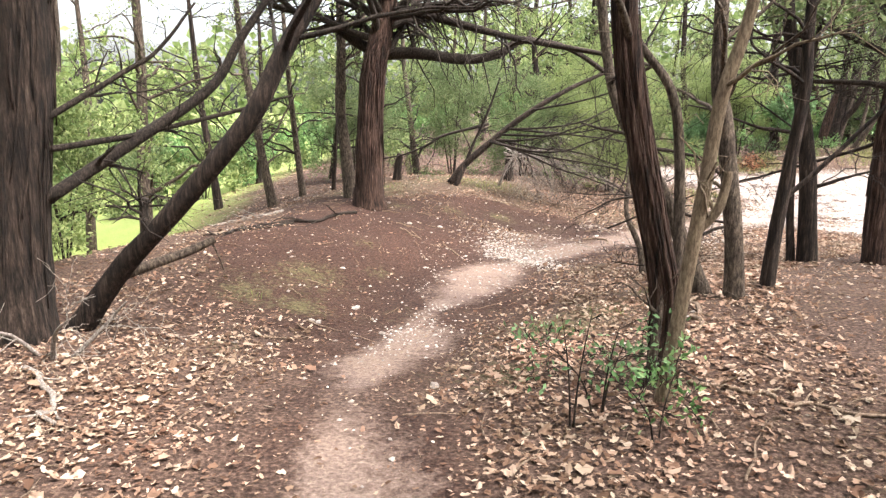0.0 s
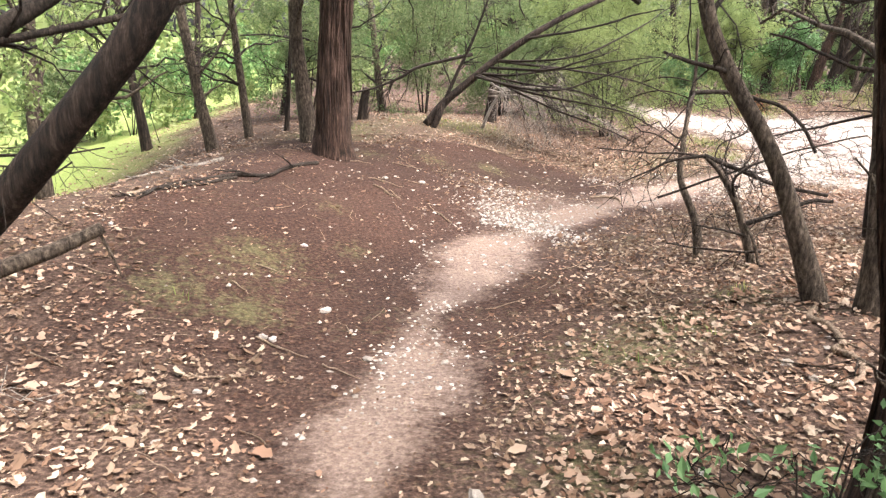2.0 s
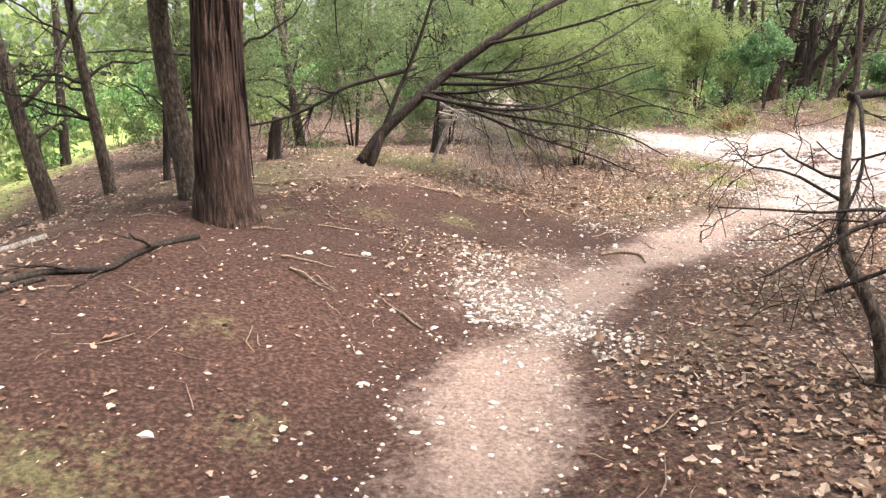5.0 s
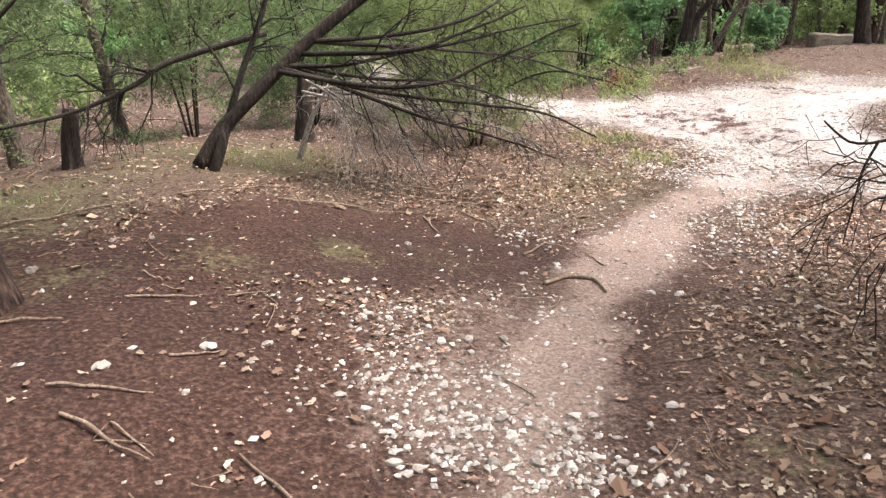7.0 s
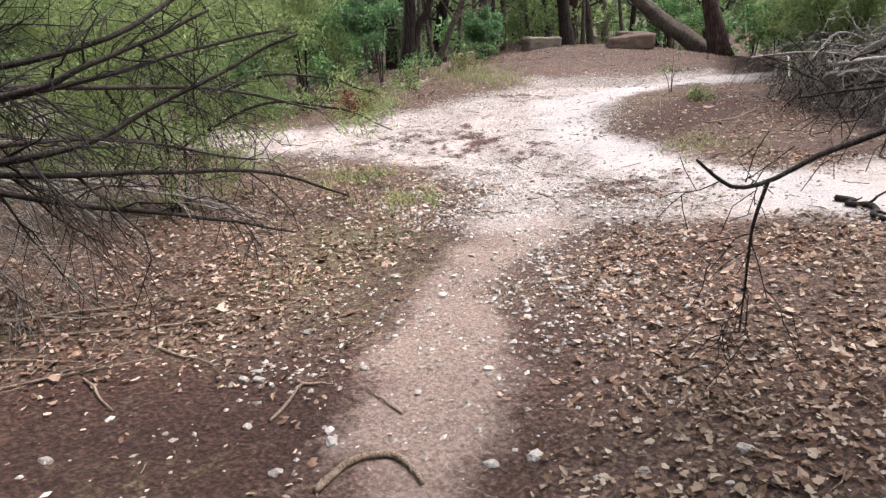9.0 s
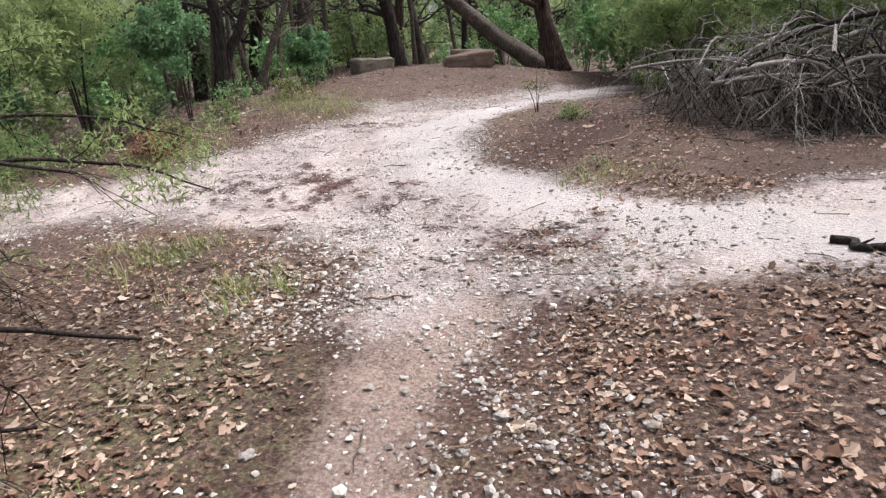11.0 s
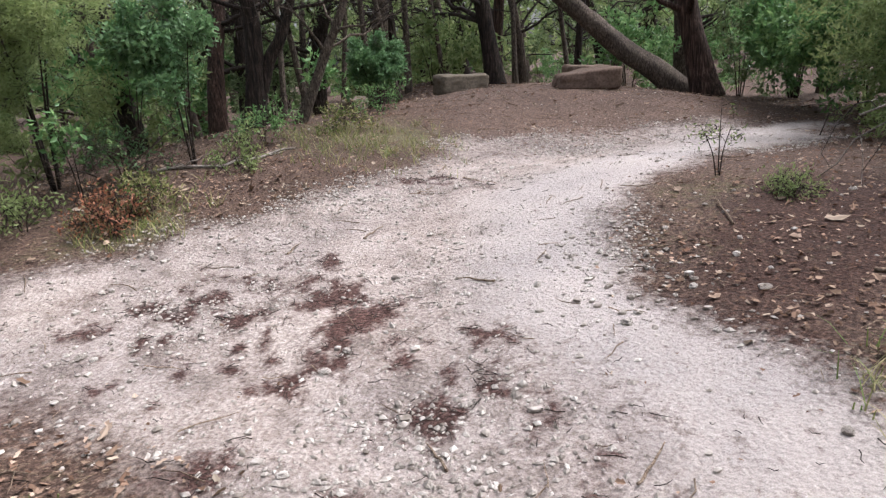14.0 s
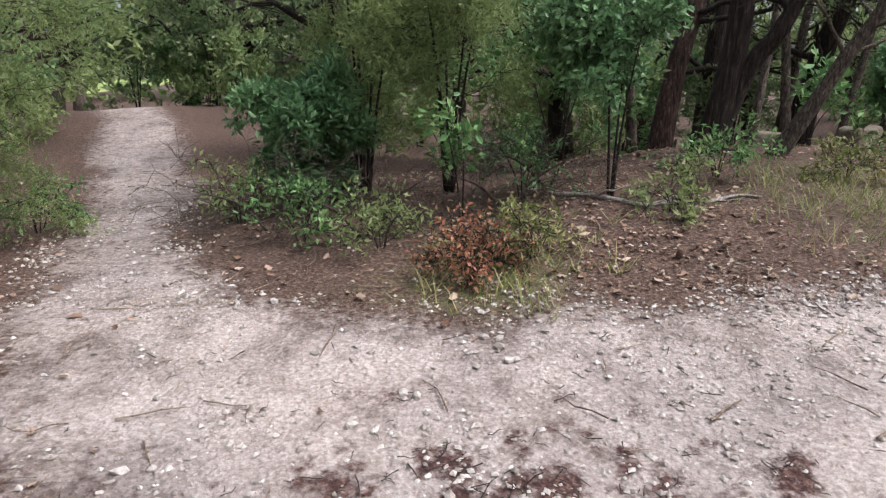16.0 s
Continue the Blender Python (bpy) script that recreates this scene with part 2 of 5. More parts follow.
def value_noise(x, y, seed=0):
    r = np.random.default_rng(seed).random((64, 64))
    xi, yi = np.floor(x).astype(int), np.floor(y).astype(int)
    fx, fy = x - xi, y - yi
    fx, fy = fx * fx * (3 - 2 * fx), fy * fy * (3 - 2 * fy)
    a, b, c, d = r[xi % 64, yi % 64], r[(xi + 1) % 64, yi % 64], r[xi % 64, (yi + 1) % 64], r[(xi + 1) % 64, (yi + 1) % 64]
    return (a * (1 - fx) + b * fx) * (1 - fy) + (c * (1 - fx) + d * fx) * fy


def smooth_line(pts, steps):
    """Catmull-Rom through the points."""
    p = np.asarray(pts, float)
    p = np.vstack([2 * p[0] - p[1], p, 2 * p[-1] - p[-2]])
    s = np.linspace(0, len(p) - 3 - 1e-6, steps)
    i = s.astype(int)
    f = (s - i)[:, None]
    a, b, c, d = p[i], p[i + 1], p[i + 2], p[i + 3]
    return 0.5 * (2 * b + (c - a) * f + (2 * a - 5 * b + 4 * c - d) * f * f + (3 * b - a - 3 * c + d) * f ** 3)


def tubes(P, R, sides=4):
    """Tapered tubes along many lines at once. P: lines x steps x 3, R: lines x steps."""
    N, S = P.shape[:2]
    tan = unit(np.gradient(P, axis=1))
    ref = np.where(np.abs(tan[..., 2:3]) > 0.9, np.array([1.0, 0, 0]), np.array([0, 0, 1.0]))
    ref = np.broadcast_to(ref[:, :1], tan.shape)
    u = unit(np.cross(tan, ref))
    w = np.cross(tan, u)
    a = np.linspace(0, 2 * np.pi, sides, endpoint=False)
    V = P[:, :, None] + R[:, :, None, None] * (np.cos(a)[:, None] * u[:, :, None] + np.sin(a)[:, None] * w[:, :, None])
    k = np.arange(N * S * sides).reshape(N, S, sides)
    k2 = np.roll(k, -1, axis=2)
    Q = np.stack([k[:, :-1], k2[:, :-1], k2[:, 1:], k[:, 1:]], -1).reshape(-1, 4)
    if sides == 4:
        Q = np.vstack([Q, k[:, -1], k[:, 0, ::-1]])
    return V.reshape(-1, 3), Q, None


def stem(pts, radii, steps=30, sides=18, flute=0.1, seed=0, flare=0.0):
    """One trunk or limb: fluted, knotty, closed at both ends."""
    p = smooth_line(pts, steps)
    r = np.interp(np.linspace(0, 1, steps), np.linspace(0, 1, len(radii)), radii)
    s = np.linspace(0, 1, steps)
    r = r * (1 + flare * np.exp(-s * steps / 3.0))
    tan = unit(np.gradient(p, axis=0))
    ref = np.array([1.0, 0, 0]) if abs(tan[0, 2]) > 0.6 else np.array([0, 0, 1.0])
    u = unit(np.cross(tan, ref))
    w = np.cross(tan, u)
    a = np.linspace(0, 2 * np.pi, sides, endpoint=False)
    dist = np.concatenate([[0], np.cumsum(np.linalg.norm(np.diff(p, axis=0), axis=1))])
    A, D = np.meshgrid(a, dist)
    k = sides / 2.5
    ridge = value_noise(A / (2 * np.pi) * 9 + 60, D * 1.2 + seed, seed) - 0.5 + 0.6 * (value_noise(A / (2 * np.pi) * k, D * 4, seed + 1) - 0.5)
    ridge[:, -1] = (ridge[:, -2] + ridge[:, 0]) / 2
    rr = r[:, None] * (1 + 2 * flute * ridge * (1 + flare * 1.2 * np.exp(-s * steps / 4.0))[:, None])
    V = p[:, None] + rr[..., None] * (np.cos(a)[:, None] * u[:, None] + np.sin(a)[:, None] * w[:, None])
    i = np.arange(steps * sides).reshape(steps, sides)
    j = np.roll(i, -1, axis=1)
    Q = np.stack([i[:-1], j[:-1], j[1:], i[1:]], -1).reshape(-1, 4)
    V = np.vstack([V.reshape(-1, 3), p[:1], p[-1:]])
    T = np.vstack([np.stack([np.full(sides, steps * sides), j[0], i[0]], -1), np.stack([np.full(sides, steps * sides + 1), i[-1], j[-1]], -1)])
    return V, Q, T


def sprout(P, R, per, length, spread, droop=0.0, lo=0.2, hi=1.0, steps=5, thin=0.55, wander=0.12, least=0.002):
    """Side shoots from each line: random place, direction off the parent's, bent and wandering."""
    N, S = P.shape[:2]
    who = np.repeat(np.arange(N), per)
    u = rng.uniform(lo, hi, len(who)) * (S - 1.001)
    i = u.astype(int)
    f = (u - i)[:, None]
    start = P[who, i] * (1 - f) + P[who, i + 1] * f
    r0 = (R[who, i] * (1 - f[:, 0]) + R[who, i + 1] * f[:, 0]) * thin
    tan = unit(P[who, i + 1] - P[who, i])
    side = unit(np.cross(tan, rng.normal(size=(len(who), 3))))
    ang = rng.uniform(0.5, 1.0, len(who))[:, None] * spread
    d = unit(tan * np.cos(ang) + side * np.sin(ang))
    ln = length * rng.uniform(0.45, 1.25, len(who)) * (1.15 - 0.6 * u / S)
    s = np.linspace(0, 1, steps)[None, :, None]
    C = start[:, None] + d[:, None] * ln[:, None, None] * s
    C = C + np.cumsum(rng.normal(size=C.shape) * s ** 0.5, axis=1) * wander * ln[:, None, None] / steps * 1.6
    C[..., 2] -= droop * ln[:, None] * s[..., 0] ** 2
    C[:, 0] = start
    RR = np.maximum(r0[:, None] * (1 - 0.75 * s[..., 0]), least)
    return C, RR


def leaves(P, per, size, width, lo=0.15, hi=1.05, scatter=0.03, follow=0.5, up=0.2, bend=0.25):
    """Leaf blades along lines: a folded four-cornered blade each."""
    N, S = P.shape[:2]
    who = np.repeat(np.arange(N), per)
    u = np.clip(rng.uniform(lo, hi, len(who)), 0, 1) * (S - 1.001)
    i = u.astype(int)
    f = (u - i)[:, None]
    c = P[who, i] * (1 - f) + P[who, i + 1] * f + rng.normal(size=(len(who), 3)) * scatter
    tan = unit(P[who, i + 1] - P[who, i])
    d = unit(tan * follow + rng.normal(size=(len(who), 3)) * 0.7 + np.array([0, 0, up]))
    nrm = unit(np.cross(d, rng.normal(size=(len(who), 3))) + np.array([0, 0, 0.5]))
    w = unit(np.cross(d, nrm))
    nrm = np.cross(w, d)
    L = size * rng.uniform(0.6, 1.3, len(who))[:, None]
    W = L * width
    V = np.stack([c, c + d * L * 0.45 + w * W * 0.5 + nrm * L * bend * 0.3, c + d * L, c + d * L * 0.45 - w * W * 0.5 + nrm * L * bend * 0.3], 1).reshape(-1, 3)
    k = np.arange(len(who))[:, None] * 4
    T = np.vstack([k + [0, 1, 2], k + [0, 2, 3]])
    return V, None, T


# ---- terrain ----
HUMPS = [
    (-2.5, 7.0, 0.277),
    (-1.2, 9.5, 0.312),
    (-2.5, 11.5, -0.056),
    (0.0, 12.5, 0.310),
    (0.3, 8.0, -0.269),
    (0.3, 5.5, -0.317),
    (-1.0, 5.5, -0.135),
    (-1.2, 7.5, 0.044),
    (1.8, 5.3, 0.320),
    (2.5, 2.5, 0.154),
    (2.5, 9.3, -0.177),
    (2.0, 11.3, -0.163),
    (4.3, 9.5, -0.076),
    (6.0, 11.2, -0.129),
    (5.5, 13.5, -0.029),
    (7.2, 14.3, -0.134),
    (8.5, 12.3, -0.091),
    (10.3, 12.5, 0.254),
    (9.3, 15.0, 0.010),
    (8.0, 17.0, 0.218),
    (10.5, 18.0, 0.457),
    (13.0, 17.5, 0.248),
    (15.0, 16.0, 0.485),
    (-3.0, 3.0, 0.179),
    (4.5, 6.5, -0.025),
    (-5.0, 9.5, -0.644),
    (0.0, 3.0, -0.016),
    (11.0, 9.0, -0.188),
    (16.0, 20.0, 0.717),
    (12.0, 15.0, -0.130),
    (5.0, 22.3, 0.24),
    (4.8, 25.4, 0.42),
    (7.6, 25.0, 0.35),
    (2.0, 24.5, 0.35),
    (4.8, 29.0, 0.45),
    (8.5, 29.0, 0.4),
]


def height(x, y):
    x, y = np.asarray(x, float), np.asarray(y, float)
    z = -0.0288 + 0.00047 * x + -0.00975 * y
    for a, b, h in HUMPS:
        z = z + h * np.exp(-((x - a) ** 2 + (y - b) ** 2) / 5.780)
    bank = np.clip((y - 5.0) / 4.0, 0, 1) * np.clip(-3.2 - x, 0, 14) * 0.22
    return z - bank


def relief(x, y):
    return height(x, y) + 0.03 * (value_noise(x * 2.1, y * 2.1, 3) - 0.5) + 0.018 * (value_noise(x * 6.3, y * 6.3, 4) - 0.5)


TRAIL = [(-0.3, -6.0, 0.3), (-0.4, 1.5, 0.22), (-0.46, 2.48, 0.16), (-0.52, 3.5, 0.15), (-0.42, 4.4, 0.17), (-0.25, 5.2, 0.2), (0.0, 6.0, 0.22), (0.22, 6.75, 0.23), (0.93, 7.9, 0.24),
         (1.5, 8.6, 0.22), (2.1, 9.2, 0.24), (2.55, 9.55, 0.24), (2.9, 9.8, 0.27), (3.3, 10.15, 0.3), (3.63, 10.5, 0.28), (4.25, 10.75, 0.28), (5.0, 11.0, 0.35)]
LANE = [(6.3, 9.0, 0.4), (6.95, 10.4, 0.42), (7.3, 11.35, 0.36), (7.6, 12.0, 0.33), (8.0, 12.55, 0.33), (8.7, 13.15, 0.42), (9.6, 13.5, 0.55), (11.0, 13.4, 0.5), (13.9, 12.7, 0.4)]
FORK = [(5.6, 15.6, 0.7), (5.4, 17.0, 0.46), (5.25, 18.3, 0.42), (5.1, 20.0, 0.5), (4.85, 22.0, 0.5), (4.5, 24.2, 0.5), (3.6, 26.5, 0.5), (1.2, 29.0, 0.5)]
EAST = [(6.0, 11.2, 0.9), (6.3, 9.9, 0.8), (7.2, 8.3, 0.8), (8.6, 6.9, 0.85), (11.5, 5.2, 0.9), (18.0, 3.0, 1.0)]
CLEARING = [(4.6, 11.2), (5.2, 11.6), (5.8, 12.4), (5.9, 13.6), (5.5, 14.7), (5.15, 15.8), (5.9, 16.4), (6.4, 15.95), (7.2, 15.6), (8.1, 15.35), (9.2, 15.25), (9.9, 15.2), (11.3, 15.9), (12.4, 15.2), (14.0, 13.6), (13.4, 12.2), (12.4, 12.4), (11.0, 12.85), (9.4, 13.0), (8.5, 12.75), (8.0, 12.0), (7.4, 11.0), (6.9, 10.4), (6.0, 10.3)]
FAR_DIRT = [(9.9, 15.2), (11.3, 15.9), (12.6, 17.6), (14.5, 18.6), (16.5, 17.3), (16.2, 15.2), (15.0, 13.5), (12.4, 13.5)]


def off_line(x, y, line):
    """Signed distance outside a strip of varying half-width."""
    best = np.full(x.shape, 1e3)
    for (ax, ay, aw), (bx, by, bw) in zip(line, line[1:]):
        dx, dy = bx - ax, by - ay
        t = np.clip(((x - ax) * dx + (y - ay) * dy) / (dx * dx + dy * dy), 0, 1)
        best = np.minimum(best, np.hypot(x - ax - t * dx, y - ay - t * dy) - (aw + t * (bw - aw)))
    return best


def off_area(x, y, poly):
    """Signed distance outside a polygon."""
    best, inside = np.full(x.shape, 1e3), np.zeros(x.shape, bool)
    for (ax, ay), (bx, by) in zip(poly, poly[1:] + poly[:1]):
        dx, dy = bx - ax, by - ay
        t = np.clip(((x - ax) * dx + (y - ay) * dy) / (dx * dx + dy * dy), 0, 1)
        best = np.minimum(best, np.hypot(x - ax - t * dx, y - ay - t * dy))
        cross = ((ay > y) != (by > y)) & (x < dx * (y - ay) / (dy if abs(dy) > 1e-9 else 1e-9) + ax)
        inside ^= cross
    return np.where(inside, -best, best)


def zones(x, y):
    soft = lambda d, w: np.clip(0.5 - d / (2 * w), 0, 1)
    wob = 0.28 * (value_noise(x * 1.4, y * 1.4, 11) - 0.5) + 0.16 * (value_noise(x * 4, y * 4, 12) - 0.5)
    trail = np.maximum(soft(off_line(x, y, TRAIL) + 1.3 * wob, 0.18), 0.28 * soft(off_area(x, y, FAR_DIRT) + wob, 0.7))
    pale = np.maximum.reduce([soft(off_area(x, y, CLEARING) + wob, 0.3), 0.68 * soft(off_line(x, y, FORK) + wob * 1.3, 0.26), soft(off_line(x, y, EAST) + wob, 0.25)])
    pale = pale * (1 - 0.6 * soft(off_area(x, y, FAR_DIRT) + 0.2, 1.0))
    apron = 0.62 * np.exp(-((x - 0.95) ** 2 + (y - 8.35) ** 2) / 0.35) + 0.4 * np.exp(-((x - 1.5) ** 2 + (y - 9.2) ** 2) / 0.3)
    trail = np.maximum(trail, apron)
    lane = soft(off_line(x, y, LANE) + wob, 0.3)
    pale = np.maximum(pale, 0.85 * lane)
    pale = pale * (1 - 0.55 * np.exp(-((x - 5.9) ** 2 + (y - 10.7) ** 2) / 0.5) - 0.5 * np.exp(-((x - 5.0) ** 2 + (y - 12.0) ** 2) / 0.4) - 0.3 * np.exp(-((x - 5.7) ** 2 + (y - 14.2) ** 2) / 0.5))
    bare = soft(np.hypot((x + 0.7) / 1.7, (y - 7.4) / 3.2) - 1 + wob, 0.35)
    bare = np.maximum(bare, soft(np.hypot((x - 1.0) / 1.6, (y - 10.3) / 0.8) - 1 + wob, 0.3))
    bare = np.maximum(bare, 0.8 * soft(np.abs(off_line(x, y, TRAIL) - 0.1) - 0.2 + 1.6 * wob, 0.35))
    bare = np.maximum(bare, 0.8 * soft(np.hypot((x - 9.3) / 1.3, (y - 11.7) / 0.6) - 1 + wob, 0.4))
    bare = np.maximum(bare, 0.9 * np.exp(-(((x - 1.2) / 0.9) ** 2 + ((y - 10.2) / 0.7) ** 2)))
    # darker soil: a patch near (1.35, 10.1) and a band along the trail
    dark_soil = 0.95 * np.exp(-(((x - 1.35) / 1.0) ** 2 + ((y - 10.1) / 0.75) ** 2)) + 0.55 * soft(np.abs(off_line(x, y, TRAIL) - 0.16) - 0.13 + wob, 0.2) * (x < 2.4) * (y > 1.5)
    litter = np.clip(1 - bare - pale, 0, 1)
    moss = 0.48 * value_noise(x * 0.8 + 5, y * 0.8, 21) + 0.25 * value_noise(x * 2.6, y * 2.6, 22) - 0.36
    for a, b, w in ((-1.2, 10.8, 1.1), (0.4, 12.4, 1.2), (3.6, 11.9, 0.9), (5.2, 13.2, 0.5), (4.7, 12.1, 0.4), (10.4, 16.4, 1.1), (7.7, 11.0, 0.45), (7.4, 16.0, 0.5), (9.9, 12.6, 0.5), (-0.85, 7.62, 0.2), (-1.25, 6.5, 0.25), (-1.7, 5.65, 0.25),
                    (-1.2, 5.5, 0.22), (0.78, 4.97, 0.22), (1.25, 5.13, 0.25), (1.77, 5.45, 0.22), (0.42, 3.8, 0.2), (1.1, 3.75, 0.22), (-1.5, 4.3, 0.2), (-0.66, 6.8, 0.18), (0.98, 4.71, 0.15), (0.12, 9.87, 0.3), (0.85, 10.2, 0.2), (-0.55, 9.63, 0.25), (1.88, 7.45, 0.3), (2.45, 8.0, 0.3)):
        moss = moss + 0.45 * np.exp(-((x - a) ** 2 + (y - b) ** 2) / (w * w))
    moss = moss - 0.6 * np.exp(-((x + 1.5) ** 2 + (y - 2.2) ** 2) / 1.6)
    humus = np.zeros(x.shape)
    crumbs = ((7.66, 13.55, 0.14), (7.19, 13.05, 0.2), (6.94, 13.36, 0.14), (6.84, 14.47, 0.12), (6.65, 14.06, 0.13), (6.74, 13.56, 0.12), (6.7, 13.3, 0.12), (7.38, 14.48, 0.14), (7.67, 14.13, 0.14), (7.14, 14.49, 0.1), (7.9, 14.34, 0.1), (7.0, 14.16, 0.13),
              (6.78, 14.7, 0.12), (6.57, 14.75, 0.1), (7.42, 14.08, 0.16), (7.6, 13.85, 0.14), (7.3, 13.86, 0.13), (7.86, 13.51, 0.1))
    drifts = ((7.39, 12.74, 0.2), (7.0, 12.69, 0.2), (7.04, 12.08, 0.2), (6.87, 12.57, 0.2), (6.44, 11.74, 0.15), (6.32, 11.0, 0.2), (6.39, 10.76, 0.17), (6.22, 10.64, 0.2), (6.03, 10.67, 0.18), (6.13, 12.46, 0.15), (6.03, 13.08, 0.15), (6.83, 10.63, 0.1), (9.4, 15.1, 0.15),
              (9.6, 14.95, 0.16), (9.73, 14.77, 0.15), (9.73, 14.5, 0.14), (9.72, 14.2, 0.12))
    for a, b, w in crumbs + drifts:
        humus = humus + 1.05 * np.exp(-((x - a) ** 2 + (y - b) ** 2) / (1.3 * w * w))
    humus = humus * np.clip((value_noise(x * 8, y * 8, 31) * 0.6 + value_noise(x * 19, y * 19, 32) * 0.4 - 0.37) * 5, 0, 1)
    heaps = np.exp(-((x - 6.8) ** 2 + (y - 13.5) ** 2) / 1.0) + np.exp(-((x - 6.3) ** 2 + (y - 11.2) ** 2) / 0.9) + 0.8 * np.exp(-((x - 6.7) ** 2 + (y - 14.6) ** 2) / 1.2)
    humus = np.maximum(humus, heaps * np.clip((0.6 * value_noise(x * 7.5, y * 7.5, 34) + 0.4 * value_noise(x * 17, y * 17, 35) - 0.63) * 8, 0, 0.8))
    humus = np.maximum(humus, 1.3 * np.exp(-(((x - 7.35) / 0.3) ** 2 + ((y - 13.52) / 0.17) ** 2) ** 2) * (0.55 + 0.6 * value_noise(x * 9, y * 9, 33)))
    return {"trail": trail, "pale": pale, "litter": litter, "moss": np.clip(moss, 0, 1), "humus": np.clip(humus, 0, 1), "bare": bare, "dark_soil": np.clip(dark_soil, 0, 1), "packed": np.clip(lane * 1.15, 0, 1), "meadow": np.clip((-3.6 - x + 2 * wob) / 1.2, 0, 1) * np.clip((y - 5) / 2, 0, 1)}


def stretched(lo, hi, step, far):
    mid = np.arange(lo, hi, step)
    out = step * np.cumsum(1.22 ** np.arange(1, 60))
    out = out[out < far]
    return np.concatenate([lo - out[::-1], mid, hi + out])


gx, gy = stretched(-5.0, 17.0, 0.085, 700), stretched(-1.0, 20.0, 0.085, 700)
X, Y = np.meshgrid(gx, gy)
k = np.arange(X.size).reshape(X.shape)
ground_mesh = mesh_of("ground", np.stack([X, Y, relief(X, Y)], -1).reshape(-1, 3), np.stack([k[:-1, :-1], k[:-1, 1:], k[1:, 1:], k[1:, :-1]], -1).reshape(-1, 4))
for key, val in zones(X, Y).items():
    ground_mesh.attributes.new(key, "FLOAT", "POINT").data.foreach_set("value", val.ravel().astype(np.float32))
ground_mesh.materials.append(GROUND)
tagged(new("ground", ground_mesh), "brown forest soil with a pale dirt trail and limestone clearing", "ground", kind="structure")


# ---- trees and shrubs ----
def on_ground(x, y, dz=0.0):
    return float(relief(np.array(x), np.array(y))) + dz


def limb_lines(pts, r0, r1, steps=9):
    p = smooth_line(pts, steps)
    return p[None], np.linspace(r0, r1, steps)[None]


def clear_of_trail(P):
    """True for lines that leave the trail's headroom open, as passers-by keep it."""
    low = P[..., 2] < 2.1
    over = off_line(P[..., 0], P[..., 1], TRAIL) < 0.55
    return ~(low & over).any(1)


def bark_strips(pts, rad, count):
    """Long shreds of bark that stand off the trunk, some loose at the lower end."""
    p = smooth_line(pts, 60)
    r = np.interp(np.linspace(0, 1, 60), np.linspace(0, 1, len(rad)), rad)
    tan = unit(np.gradient(p, axis=0))
    u = unit(np.cross(tan, np.array([1.0, 0, 0])))
    w = np.cross(tan, u)
    n, m = count, 6
    start = rng.uniform(0, 34, n)
    idx = np.clip(start[:, None] + np.linspace(0, 1, m) * rng.uniform(4, 16, n)[:, None], 0, 58).astype(int)
    a = rng.uniform(0, 6.28, n)[:, None] + np.cumsum(rng.normal(0, 0.05, (n, m)), 1)
    off = 1.02 + 0.05 * rng.random((n, m)) + np.where(rng.random((n, 1)) < 0.12, 0.14, 0.0) * np.linspace(1, 0, m) ** 2
    P = p[idx] + (r[idx] * off)[..., None] * (np.cos(a)[..., None] * u[idx] + np.sin(a)[..., None] * w[idx])
    R = np.broadcast_to((0.004 + 0.007 * rng.random(n))[:, None] * np.array([0.4, 1, 1, 1, 0.9, 0.3]), (n, m))
    return tubes(P, R, 4)


